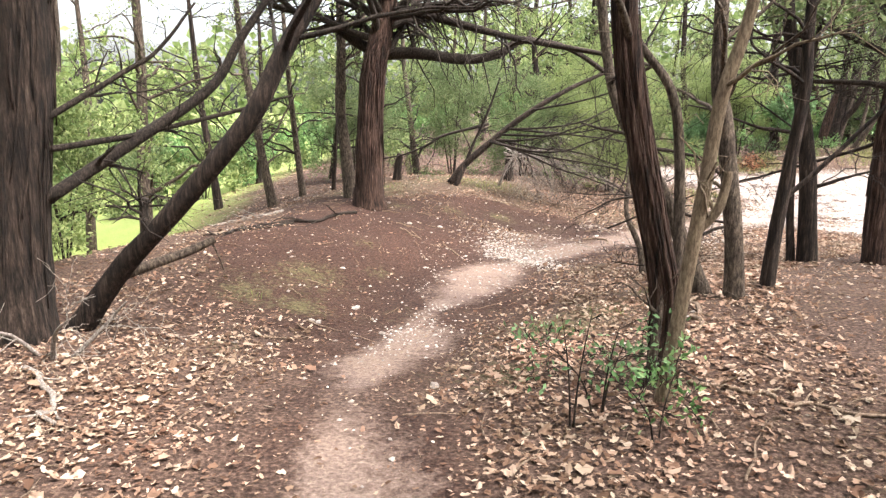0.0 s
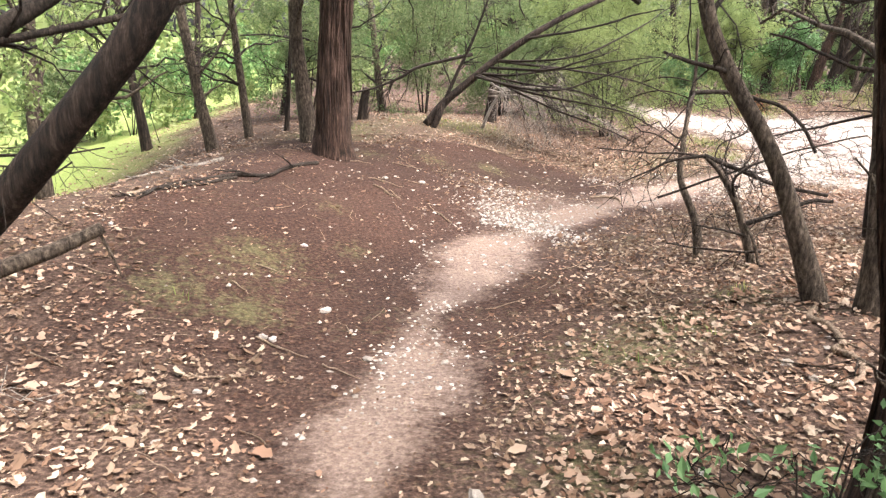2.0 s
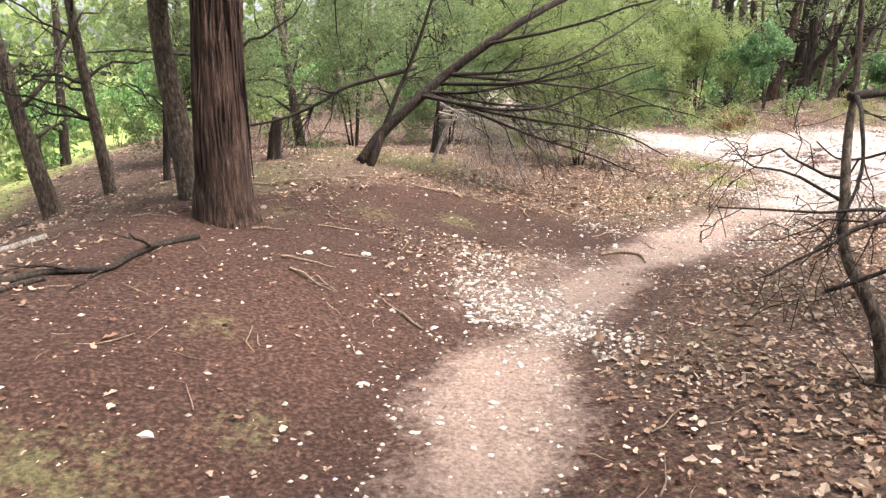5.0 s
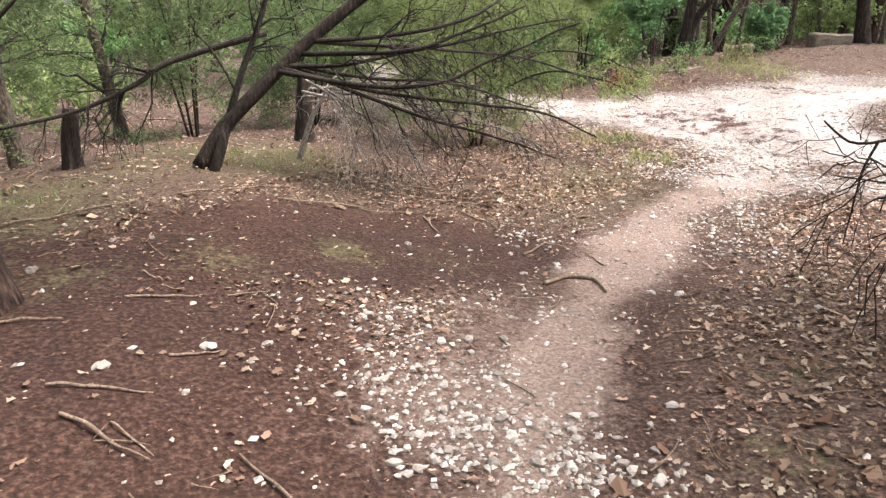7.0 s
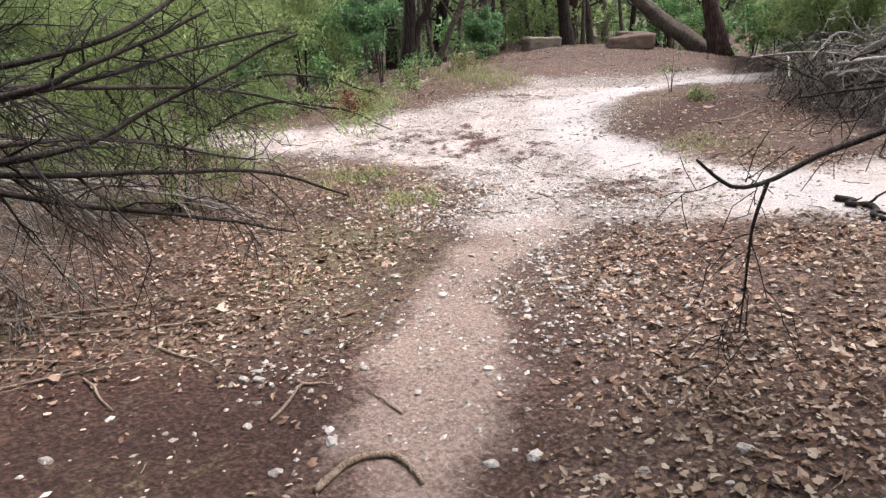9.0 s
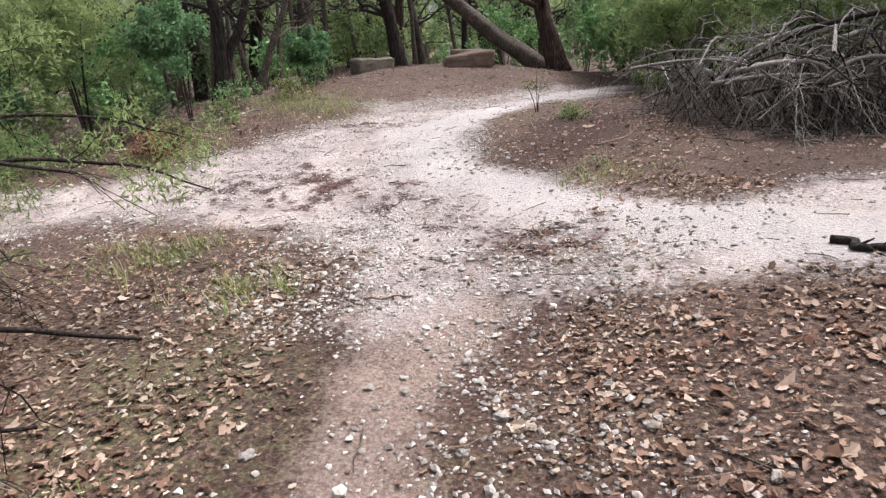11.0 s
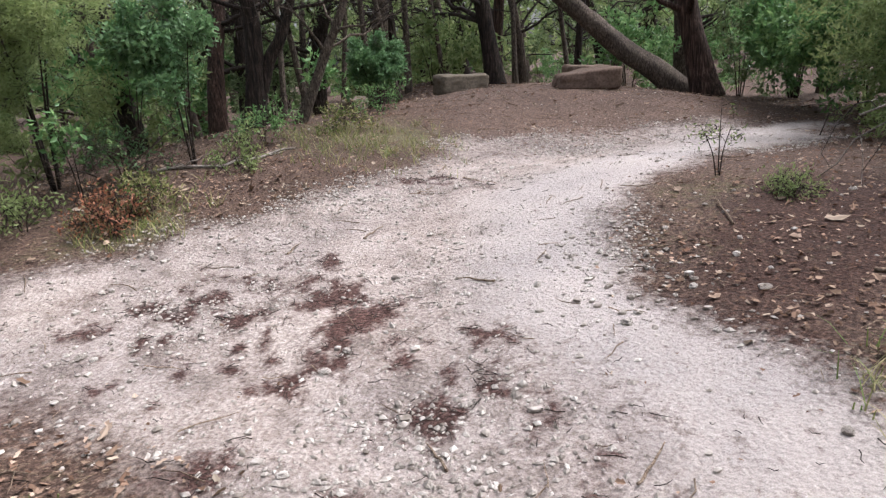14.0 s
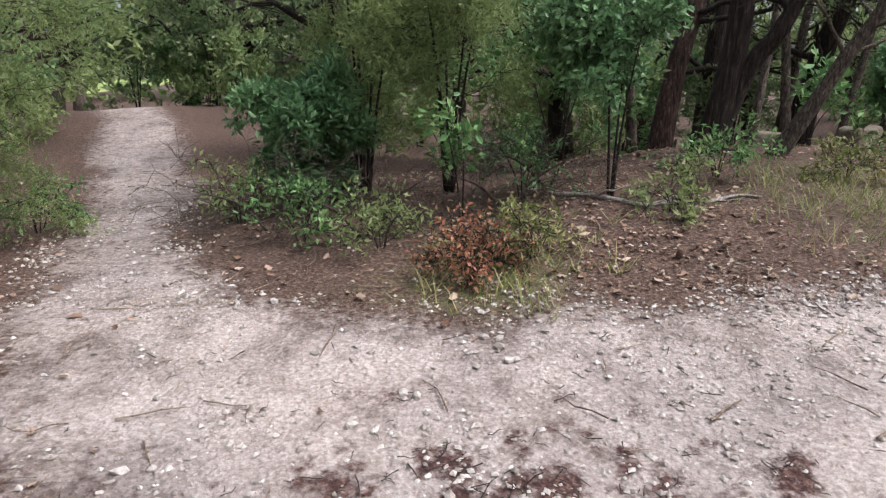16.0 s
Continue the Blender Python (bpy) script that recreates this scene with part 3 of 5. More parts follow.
def tree(name, label, category, trunks, limbs=(), bark_mat=None, wood=None, boughs=0, bough_len=1.6, bough_lo=0.45, bough_hi=1.0, bough_droop=0.1,
         shoots=(6, 5), shoot_len=(0.7, 0.3), shoot_droop=0.1, leaf=None, leaf_mat=None, group="", steps=34, sides=20, flute=0.1, flare=0.3, bare_below=0.0, spread=1.2, near_view=True, fine_twigs=True, strips=0, rising=True):
    """A tree: stems and limbs given as lines with radii, boughs and shoots grown from them, leaves on the shoots.
    leaf: (per shoot, length, width)."""
    base = trunks[0][0][0]
    root = thing(name, base, label, category, group)
    bark_mat, wood = bark_mat or BARK_RED, wood or bark_mat or BARK_DARK
    grown, radii = [], []
    for i, (pts, rad) in enumerate(trunks):
        bole = piece("trunk", stem(pts, rad, steps, sides, flute, seed=len(name) + 3 * i + int(abs(base[0] * 10)), flare=flare), bark_mat, root)
        if strips and i == 0:
            shreds = tagged(piece("loose_bark", bark_strips(pts, rad, strips), bark_mat, root), "shredding strips of bark", kind="stuff")
            shreds.parent = bole
        if boughs:
            p = smooth_line(pts, 24)
            r = np.interp(np.linspace(0, 1, 24), np.linspace(0, 1, len(rad)), rad)
            c, rr = sprout(p[None], r[None], boughs, bough_len, 1.45, bough_droop, bough_lo, bough_hi, 8, 0.38, 0.25)
            if rising:
                c[..., 2] = c[:, :1, 2] + np.abs(c[..., 2] - c[:, :1, 2])
            grown.append(c), radii.append(rr)
    for pts, r0, r1 in limbs:
        if len(pts) > 2 and r0 < 0.028:
            fine = smooth_line(pts, 12)
            sway = np.cumsum(rng.normal(size=(12, 3)), 0) * 0.005 * np.linalg.norm(fine[-1] - fine[0])
            pts = fine + sway * np.linspace(0, 1, 12)[:, None] ** 0.5
        piece("limb", stem(pts, (r0, r1), 26, 10, flute, seed=int(r0 * 999), flare=0.0), wood, root)
        c, rr = limb_lines(pts, r0, r1, 8)
        grown.append(c), radii.append(rr)
    if grown:
        P1, R1 = np.concatenate(grown), np.concatenate(radii)
        parts = []
        n_auto = len(P1) - len(limbs)
        if n_auto and near_view:
            for c, rr in zip(P1[:n_auto], R1[:n_auto]):
                piece("bough", tubes(c[None], rr[None], 5), wood, root)
        elif n_auto:
            parts.append(tubes(P1[:n_auto], R1[:n_auto], 4))
        lo = 0.15 if limbs else 0.25
        P2, R2 = sprout(P1, R1, shoots[0], shoot_len[0], spread, shoot_droop, lo, 1.0, 6 if near_view else 4, 0.5, 0.3)
        P3, R3 = sprout(P2, R2, shoots[1], shoot_len[1], spread, shoot_droop, 0.2, 1.0, 3, 0.6, 0.3)
        free, free3 = clear_of_trail(P2), clear_of_trail(P3)
        P2, R2, P3, R3 = P2[free], R2[free], P3[free3], R3[free3]
        parts += [tubes(P2, R2, 3)] + ([tubes(P3, R3, 3)] if fine_twigs else [])
        tagged(piece("twig_mass", join(parts), wood, root), kind="stuff")
        if leaf:
            per, size, width = leaf
            use = P3[P3[:, 0, 2] > bare_below] if bare_below else P3
            use2 = P2[P2[:, 0, 2] > bare_below] if bare_below else P2
            geos = [leaves(use, per, size, width)] if len(use) else []
            if len(use2):
                geos.append(leaves(use2, per, size, width, 0.5))
            if geos:
                tagged(piece("foliage", join(geos), leaf_mat or JUNIPER, root, smooth=False), kind="stuff")
    return root


def G(x, y, dz=-0.06):
    return (x, y, on_ground(x, y, dz))


NEEDLE = (8, 0.055, 0.3)
# the old cedar beside the trail's start, and its leaning second stem
tree("cedar_tree", "thick dark cedar with peeling bark and a leaning second stem", "tree",
     [([G(-2.72, 4.05), (-2.6, 4.12, 1.0), (-2.48, 4.18, 2.1), (-2.45, 4.3, 3.6), (-2.5, 4.4, 5.2)], (0.2, 0.165, 0.14, 0.08)),
      ([G(-2.5, 4.4), (-2.1, 4.3, 0.42), (-1.7, 4.18, 0.8), (-1.15, 4.05, 1.38), (-0.95, 4.1, 1.75), (-0.7, 4.2, 2.2), (-0.2, 4.6, 3.2), (0.1, 5.0, 4.4)], (0.075, 0.062, 0.056, 0.046, 0.028))],
     [([(-2.45, 4.15, 0.9), (-2.05, 4.38, 1.2), (-1.57, 4.66, 1.58), (-1.36, 4.79, 1.94), (-1.0, 5.0, 2.5)], 0.045, 0.02),
      ([(-2.45, 4.16, 1.2), (-1.95, 4.43, 1.28), (-1.39, 4.78, 1.44), (-1.1, 4.95, 1.53)], 0.022, 0.008),
      ([(-2.54, 4.1, 1.3), (-2.16, 4.31, 1.56), (-1.86, 4.49, 1.77), (-1.6, 4.65, 2.1)], 0.022, 0.008),
            ([(-1.85, 4.2, 0.62), (-1.88, 4.2, 0.8), (-1.86, 4.2, 0.9)], 0.03, 0.022)],
     BARK_DARK, DEAD_DARK, boughs=18, bough_lo=0.5, bough_len=2.4, shoots=(6, 4), leaf=(9, 0.08, 0.33), bare_below=2.55, shoot_len=(0.5, 0.25), strips=110)
tree("broken_branch", "thick broken branch jutting from a leaning cedar stem", "branch",
     [([(-2.2, 4.3, 0.34), (-1.95, 4.48, 0.42), (-1.78, 4.6, 0.47), (-1.62, 4.7, 0.54)], (0.038, 0.034, 0.03)), ([(-1.64, 4.69, 0.53), (-1.6, 4.7, 0.42), (-1.57, 4.72, 0.3)], (0.008, 0.006, 0.004))], (), BARK_GREY, flare=0.0, steps=14, sides=12)
tree("dead_shrub", "tangle of pale dead twigs at the cedar's foot", "shrub",
     [([G(-2.3, 3.75), (-2.2, 3.65, 0.2), (-2.05, 3.55, 0.32)], (0.014, 0.01, 0.005)), ([G(-2.35, 3.8), (-2.45, 3.6, 0.22), (-2.5, 3.4, 0.2)], (0.014, 0.01, 0.005)), ([G(-2.25, 3.8), (-2.0, 3.85, 0.2), (-1.85, 3.8, 0.35)], (0.014, 0.01, 0.005))],
     (), DEAD_GREY, DEAD_GREY, boughs=4, bough_lo=0.2, bough_len=0.4, shoots=(3, 2), shoot_len=(0.25, 0.12), sides=6, steps=8, rising=False)
# the cedar on top of the mound
tree("cedar_tree", "straight cedar with fluted reddish bark on the mound", "tree",
     [([G(-1.03, 9.36), (-1.01, 9.36, 1.0), (-0.95, 9.38, 1.85), (-0.86, 9.42, 2.3), (-0.7, 9.5, 3.2), (-0.6, 9.6, 5.6)], (0.188, 0.158, 0.15, 0.12, 0.07))],
     [([(-0.8, 9.74, 2.15), (-0.36, 9.7, 2.15), (0.3, 9.7, 2.07), (0.78, 9.75, 2.15), (1.06, 9.8, 2.33), (1.72, 9.8, 2.24), (2.4, 9.7, 1.8)], 0.085, 0.03),
      ([(-0.6, 9.76, 2.75), (0.11, 9.7, 2.57), (0.9, 9.6, 2.36), (2.1, 9.4, 2.14), (2.9, 9.3, 1.95)], 0.07, 0.02),
      ([(-0.95, 9.71, 2.15), (-1.36, 9.6, 2.4), (-1.66, 9.5, 2.6), (-2.3, 9.3, 2.75), (-3.0, 9.0, 3.3)], 0.075, 0.025),
      ([(-0.8, 9.74, 2.5), (-0.3, 9.5, 3.0), (0.4, 9.2, 3.4), (1.2, 8.8, 3.6)], 0.06, 0.02)],
     BARK_RED, DEAD_DARK, boughs=30, bough_lo=0.5, bough_len=3.0, shoots=(10, 5), shoot_len=(0.9, 0.4), leaf=(9, 0.1, 0.38), bare_below=3.1, shoot_droop=0.35, steps=60, sides=30, flute=0.16, flare=0.3, strips=190)
tree("cedar_tree", "slim pale-barked cedar leaning against a larger one", "tree",
     [([G(-1.36, 10.1), (-1.47, 10.15, 0.8), (-1.53, 10.2, 1.5), (-1.49, 10.2, 2.4), (-1.55, 10.3, 4.6)], (0.1, 0.085, 0.075, 0.04))], (), BARK_GREY, boughs=9, bough_len=1.3, leaf=NEEDLE, shoots=(5, 4), shoot_len=(0.5, 0.25), bare_below=2.0)
# the cluster of stems beside the trail
tree("cedar_tree", "cedar with shredding grey-brown bark and a pale split base", "tree",
     [([G(1.16, 3.4), (1.17, 3.4, 0.45), (1.08, 3.43, 0.9), (0.98, 3.45, 1.35), (0.88, 3.48, 2.0), (0.8, 3.5, 3.4), (0.8, 3.6, 4.8)], (0.075, 0.068, 0.064, 0.06, 0.036))],
     [([(1.22, 3.48, 0.25), (1.27, 3.56, 0.62), (1.24, 3.58, 1.25), (1.17, 3.6, 1.58), (1.0, 3.7, 1.85), (0.8, 3.9, 2.4)], 0.03, 0.018),
      ([(0.93, 3.47, 1.75), (0.8, 3.3, 1.98), (0.62, 3.2, 2.08)], 0.022, 0.008),
      ([(1.08, 3.31, -0.02), (1.09, 3.32, 0.2), (1.12, 3.35, 0.45), (1.13, 3.37, 0.6)], 0.034, 0.01)],
     BARK_RED, BARK_GREY, boughs=7, bough_lo=0.68, bough_len=1.5, leaf=NEEDLE, shoots=(4, 4), shoot_len=(0.5, 0.25), bare_below=2.5, steps=54, sides=24, flute=0.2, flare=0.3, strips=110)
tree("young_tree", "slender smooth tan sapling with a broken side stub", "tree",
     [([G(1.09, 3.14), (1.15, 3.12, 0.61), (1.2, 3.1, 1.13), (1.24, 3.09, 1.53), (1.33, 3.06, 1.95), (1.5, 3.0, 3.2)], (0.035, 0.032, 0.03, 0.018))],
     [([(1.18, 3.12, 0.9), (1.27, 3.1, 1.02), (1.3, 3.1, 1.2)], 0.024, 0.02)], BARK_TAN, boughs=5, bough_lo=0.6, bough_len=0.9, leaf=(4, 0.06, 0.5), leaf_mat=BROAD, shoots=(3, 3), shoot_len=(0.4, 0.2), bare_below=2.0, flute=0.04, flare=0.2)
tree("cedar_tree", "grey-barked cedar growing straight beside the litter slope", "tree",
     [([G(2.2, 4.92), (2.15, 4.93, 0.6), (2.04, 4.97, 1.3), (1.95, 5.0, 2.0), (2.0, 5.1, 4.5)], (0.07, 0.062, 0.058, 0.03))], (), BARK_GREY, boughs=8, bough_lo=0.5, bough_len=1.5, leaf=NEEDLE, shoots=(5, 4), shoot_len=(0.5, 0.25), bare_below=2.2)
tree("cedar_tree", "thin dark leaning cedar stem", "tree",
     [([G(2.6, 5.25), (2.62, 5.25, 0.5), (2.66, 5.24, 1.0), (2.7, 5.2, 1.6), (2.68, 5.2, 2.3), (2.8, 5.3, 4.2)], (0.055, 0.048, 0.042, 0.025))],
     [([(2.64, 5.25, 0.75), (3.0, 5.2, 1.15), (3.35, 5.1, 1.65), (3.7, 5.0, 2.4)], 0.022, 0.01)], BARK_DARK, boughs=7, bough_lo=0.5, bough_len=1.4, leaf=NEEDLE, shoots=(4, 4), shoot_len=(0.5, 0.25), bare_below=2.2)
tree("cedar_tree", "slim bent cedar leaning over the litter", "tree",
     [([G(2.09, 5.17), (1.9, 5.22, 0.42), (1.72, 5.32, 0.85), (1.46, 5.5, 1.32), (1.32, 5.58, 1.74), (1.2, 5.6, 2.6), (1.2, 5.7, 3.8)], (0.062, 0.05, 0.046, 0.04, 0.02))],
     [([(1.5, 5.47, 1.25), (1.25, 5.4, 1.3), (1.05, 5.35, 1.35)], 0.016, 0.007)], BARK_GREY, DEAD_DARK, boughs=6, bough_lo=0.6, bough_len=1.4, leaf=NEEDLE, shoots=(4, 4), shoot_len=(0.5, 0.25), bare_below=2.3)
tree("cedar_tree", "forked dark cedar at the edge of the clearing", "tree",
     [([G(3.86, 7.0), (3.81, 7.04, 0.6), (3.76, 7.1, 1.1), (3.62, 7.2, 1.9), (3.5, 7.25, 2.5), (3.4, 7.3, 4.4)], (0.085, 0.078, 0.07, 0.04)),
      ([G(3.72, 7.05), (3.66, 7.1, 0.6), (3.69, 7.15, 1.3), (3.8, 7.15, 2.4)], (0.04, 0.035, 0.022))],
     [([(3.8, 7.05, 0.62), (4.05, 6.9, 0.75), (4.3, 6.8, 0.85)], 0.025, 0.01), ([(3.74, 7.1, 1.2), (3.3, 7.0, 1.25), (2.9, 6.9, 1.35), (2.4, 6.8, 1.5)], 0.022, 0.008)], BARK_DARK, boughs=8, bough_lo=0.55, bough_len=1.7, leaf=NEEDLE, shoots=(5, 4), shoot_len=(0.5, 0.25), bare_below=1.9)
tree("cedar_tree", "reddish cedar with a low dead bough hanging over gravel", "tree",
     [([G(4.6, 7.0), (4.57, 7.05, 0.7), (4.57, 7.06, 1.3), (4.65, 7.1, 2.6), (4.7, 7.1, 4.6)], (0.125, 0.105, 0.09, 0.05))],
     [([(4.58, 7.1, 1.15), (4.45, 7.6, 0.95), (4.15, 8.2, 0.72), (3.9, 8.5, 0.58), (3.56, 8.72, 0.48), (3.4, 8.85, 0.6)], 0.022, 0.005),
      ([(3.62, 8.68, 0.49), (3.55, 8.7, 0.3), (3.52, 8.7, 0.1), (3.5, 8.7, -0.12)], 0.008, 0.003),
      ([(4.3, 7.9, 0.83), (4.25, 8.4, 0.8), (4.1, 8.75, 0.75)], 0.01, 0.004)],
     BARK_RED, DEAD_DARK, boughs=20, bough_lo=0.55, bough_len=3.0, leaf=(16, 0.09, 0.4), shoots=(8, 4), shoot_len=(0.4, 0.2), bare_below=2.3, strips=110)
# small dead shrub beside the trail
tree("dead_shrub", "bare dead shrub with crooked grey stems and tangled twigs", "shrub",
     [([G(2.0, 6.52), (1.95, 6.58, 0.1), (1.84, 6.7, 0.4), (1.85, 6.76, 0.63), (1.89, 6.84, 0.86), (1.93, 6.89, 1.1), (1.9, 6.9, 1.5)], (0.034, 0.027, 0.022, 0.016, 0.01)),
      ([G(2.19, 6.08), (2.07, 6.2, 0.29), (1.95, 6.3, 0.53), (1.84, 6.36, 0.64)], (0.03, 0.024, 0.014)),
      ([G(2.2, 6.0), (2.14, 6.06, 0.1), (2.1, 6.16, 0.22)], (0.012, 0.011, 0.008))],
     [([(1.84, 6.36, 0.64), (1.61, 6.37, 0.6), (1.45, 6.38, 0.51), (1.26, 6.39, 0.42)], 0.013, 0.003),
      ([(1.9, 6.88, 1.03), (2.14, 6.86, 1.05), (2.38, 6.8, 1.01), (2.58, 6.74, 0.95), (2.74, 6.66, 0.82), (2.83, 6.58, 0.65)], 0.018, 0.012),
      ([(1.84, 6.36, 0.64), (2.08, 6.28, 0.56), (2.32, 6.21, 0.48), (2.63, 6.13, 0.42)], 0.018, 0.012),
      ([(2.11, 6.15, 0.2), (2.34, 6.14, 0.29), (2.53, 6.13, 0.38), (2.69, 6.11, 0.39)], 0.018, 0.012),
      ([(1.84, 6.4, 0.63), (1.65, 6.4, 0.65), (1.46, 6.43, 0.64), (1.12, 6.5, 0.65)], 0.009, 0.003),
      ([(1.92, 6.86, 1.03), (1.82, 6.7, 0.95), (1.76, 6.6, 0.75), (1.6, 6.5, 0.55), (1.4, 6.4, 0.45)], 0.01, 0.003),
      ([(2.05, 6.22, 0.33), (2.0, 6.2, 0.5), (2.1, 6.15, 0.62)], 0.011, 0.007),
      ([(2.12, 6.13, 0.12), (1.9, 6.1, 0.17), (1.75, 6.15, 0.18)], 0.009, 0.005),
      ([(2.2, 6.05, 0.03), (1.95, 6.1, 0.02), (1.6, 6.25, 0.03)], 0.009, 0.005),
      ([(1.6, 6.5, 0.3), (2.0, 6.35, 0.5), (2.5, 6.25, 0.7), (2.9, 6.2, 0.8)], 0.009, 0.006),
      ([(2.3, 6.8, 1.02), (2.25, 6.6, 0.8), (2.0, 6.5, 0.7), (1.95, 6.45, 0.55)], 0.009, 0.004)],
     BARK_GREY, DEAD_DARK, boughs=3, bough_lo=0.4, bough_len=0.6, shoots=(6, 3), shoot_len=(0.38, 0.16), shoot_droop=0.2, flare=0.2, sides=10)
# the dead cedar bowed over the slope
tree("fallen_dead_cedar", "bowed dead cedar with long bare drooping branches", "dead tree",
     [([G(0.12, 11.9, 0.0), (0.37, 11.9, 0.42), (0.61, 11.88, 0.64), (0.86, 11.86, 0.86), (1.15, 11.85, 1.1), (1.6, 11.8, 1.42), (2.2, 11.9, 1.75), (3.0, 12.1, 2.1)], (0.066, 0.056, 0.048, 0.028)),
      ([G(0.2, 11.82), (0.28, 11.82, 0.2), (0.36, 11.88, 0.42)], (0.04, 0.045, 0.05))],
     [([(0.9, 11.85, 0.88), (1.7, 11.5, 0.52), (2.5, 11.3, 0.25), (3.1, 11.2, 0.0)], 0.02, 0.006),
      ([(1.1, 11.85, 1.05), (2.0, 12.0, 0.95), (3.0, 12.1, 0.8), (3.8, 12.0, 0.6)], 0.022, 0.007),
      ([(1.0, 11.85, 0.95), (1.7, 11.2, 0.95), (2.2, 11.05, 1.1), (2.65, 11.0, 1.3)], 0.022, 0.007),
      ([(0.37, 11.9, 0.42), (0.55, 11.88, 0.86), (0.75, 11.87, 1.3), (0.95, 11.8, 1.9)], 0.03, 0.014),
      ([(0.86, 11.86, 0.86), (1.42, 11.5, 0.88), (2.4, 11.4, 1.03), (3.2, 11.35, 1.12)], 0.021, 0.007),
      ([(0.82, 11.8, 0.82), (1.4, 11.31, 0.7), (1.98, 11.15, 0.71), (2.6, 11.1, 0.9), (3.15, 11.0, 1.08)], 0.023, 0.007),
      ([(0.85, 11.8, 0.84), (1.62, 11.27, 0.64), (2.3, 11.15, 0.55), (2.82, 11.05, 0.44), (3.33, 10.96, 0.2)], 0.019, 0.006),
      ([(1.1, 11.85, 1.05), (1.6, 11.6, 1.08), (2.2, 11.4, 1.2), (3.1, 11.6, 1.6), (3.7, 11.9, 1.9)], 0.021, 0.007),
      ([(0.9, 11.85, 0.88), (1.5, 11.7, 0.75), (2.3, 11.8, 0.65), (3.2, 11.9, 0.35)], 0.019, 0.006),
      ([(1.5, 11.8, 1.36), (2.2, 11.4, 1.5), (2.8, 11.1, 1.7), (3.2, 11.0, 1.8)], 0.021, 0.007),
      ([(0.8, 12.2, 1.12), (0.01, 12.25, 0.91), (-0.27, 12.23, 0.75), (-0.75, 12.19, 0.56), (-1.3, 12.14, 0.47)], 0.028, 0.012)],
     BARK_DARK, DEAD_DARK, shoots=(15, 6), shoot_len=(0.65, 0.3), shoot_droop=0.3, flare=0.1, spread=1.0, sides=16)
tree("tree_stump", "short dark broken cedar stump", "stump", [([G(-0.85, 12.3), (-0.82, 12.3, 0.35), (-0.78, 12.3, 0.58)], (0.075, 0.07, 0.06))], (), BARK_DARK, flare=0.3, steps=14)
tree("tree_stump", "short dark broken cedar stump", "stump", [([G(1.3, 13.6), (1.32, 13.6, 0.3), (1.36, 13.6, 0.75)], (0.1, 0.085, 0.075))], (), BARK_DARK, flare=0.3, steps=14)

# trees behind the mound, on the falling bank
for i, (x, y, r, lean, mat) in enumerate(((-2.75, 10.9, 0.075, -0.42, BARK_GREY), (-2.35, 11.3, 0.053, -0.22, BARK_GREY), (-3.8, 8.5, 0.083, 0.08, BARK_GREY), (-4.7, 7.6, 0.075, 0.45, BARK_GREY), (-5.6, 10.5, 0.075, 0.15, BARK_GREY), (-1.9, 11.6, 0.030, 0.22, BARK_DARK),
                                           (-6.2, 7.4, 0.090, 0.30, BARK_DARK), (-4.2, 12.6, 0.075, -0.30, BARK_DARK), (-7.6, 11.8, 0.098, 0.15, BARK_GREY), (-1.3, 12.8, 0.068, -0.15, BARK_GREY), (-2.4, 14.5, 0.060, 0.30, BARK_DARK), (-0.6, 15.5, 0.075, -0.30, BARK_GREY), (-4.5, 16.5, 0.075, 0.15, BARK_DARK))):
    z = on_ground(x, y)
    tree("cedar_tree", "grey-stemmed cedar with open branches on the bank", "tree",
         [([(x, y, z - 0.1), (x + lean * 0.5, y, z + 1.2), (x + lean, y + 0.1, z + 2.6), (x + lean * 1.2, y, z + 4.8)], (r, r * 0.85, r * 0.7, r * 0.3))], (), mat, DEAD_DARK if i % 2 else mat,
         boughs=15, bough_lo=0.15, bough_len=1.5, shoots=(4, 4), shoot_len=(0.6, 0.3), leaf=(4, 0.05, 0.4), leaf_mat=JUNIPER_LIT if i % 3 else WOODS, bare_below=z + 1.2, sides=14, group="trees on the bank")


# ---- green shrubs ----
def shrub(name, label, x, y, tall, wide, stems, leaf, mat, bark_mat=None, droop=0.15, shoots=(7, 6), shoot_len=None, lo=0.25, lean=(0, 0), group="", boughs=7, near_view=True, limbs=()):
    trunks = []
    z = on_ground(x, y)
    for i in range(stems):
        a = 2.4 * i + x
        w = wide * (0.2 + 0.5 * rng.random())
        dx, dy = math.cos(a) * w + lean[0], math.sin(a) * w + lean[1]
        h = tall * (0.75 + 0.35 * rng.random())
        trunks.append(([(x + dx * 0.08, y + dy * 0.08, z - 0.05), (x + dx * 0.3, y + dy * 0.3, z + h * 0.4), (x + dx * 0.65, y + dy * 0.65, z + h * 0.75), (x + dx, y + dy, z + h)], (0.003 + tall * 0.0055, 0.002 + tall * 0.003, 0.0015)))
    return tree(name, label, "shrub", trunks, limbs, bark_mat or BARK_DARK, boughs=boughs, bough_lo=lo, bough_len=wide * 0.75, near_view=near_view, fine_twigs=near_view and wide < 0.75, rising=False, bough_droop=droop, shoots=shoots,
                shoot_len=shoot_len or (wide * 0.35, wide * 0.17), leaf=leaf, leaf_mat=mat, steps=12 if near_view else 6, sides=8 if near_view else 5, flute=0.05, flare=0.1, group=group)


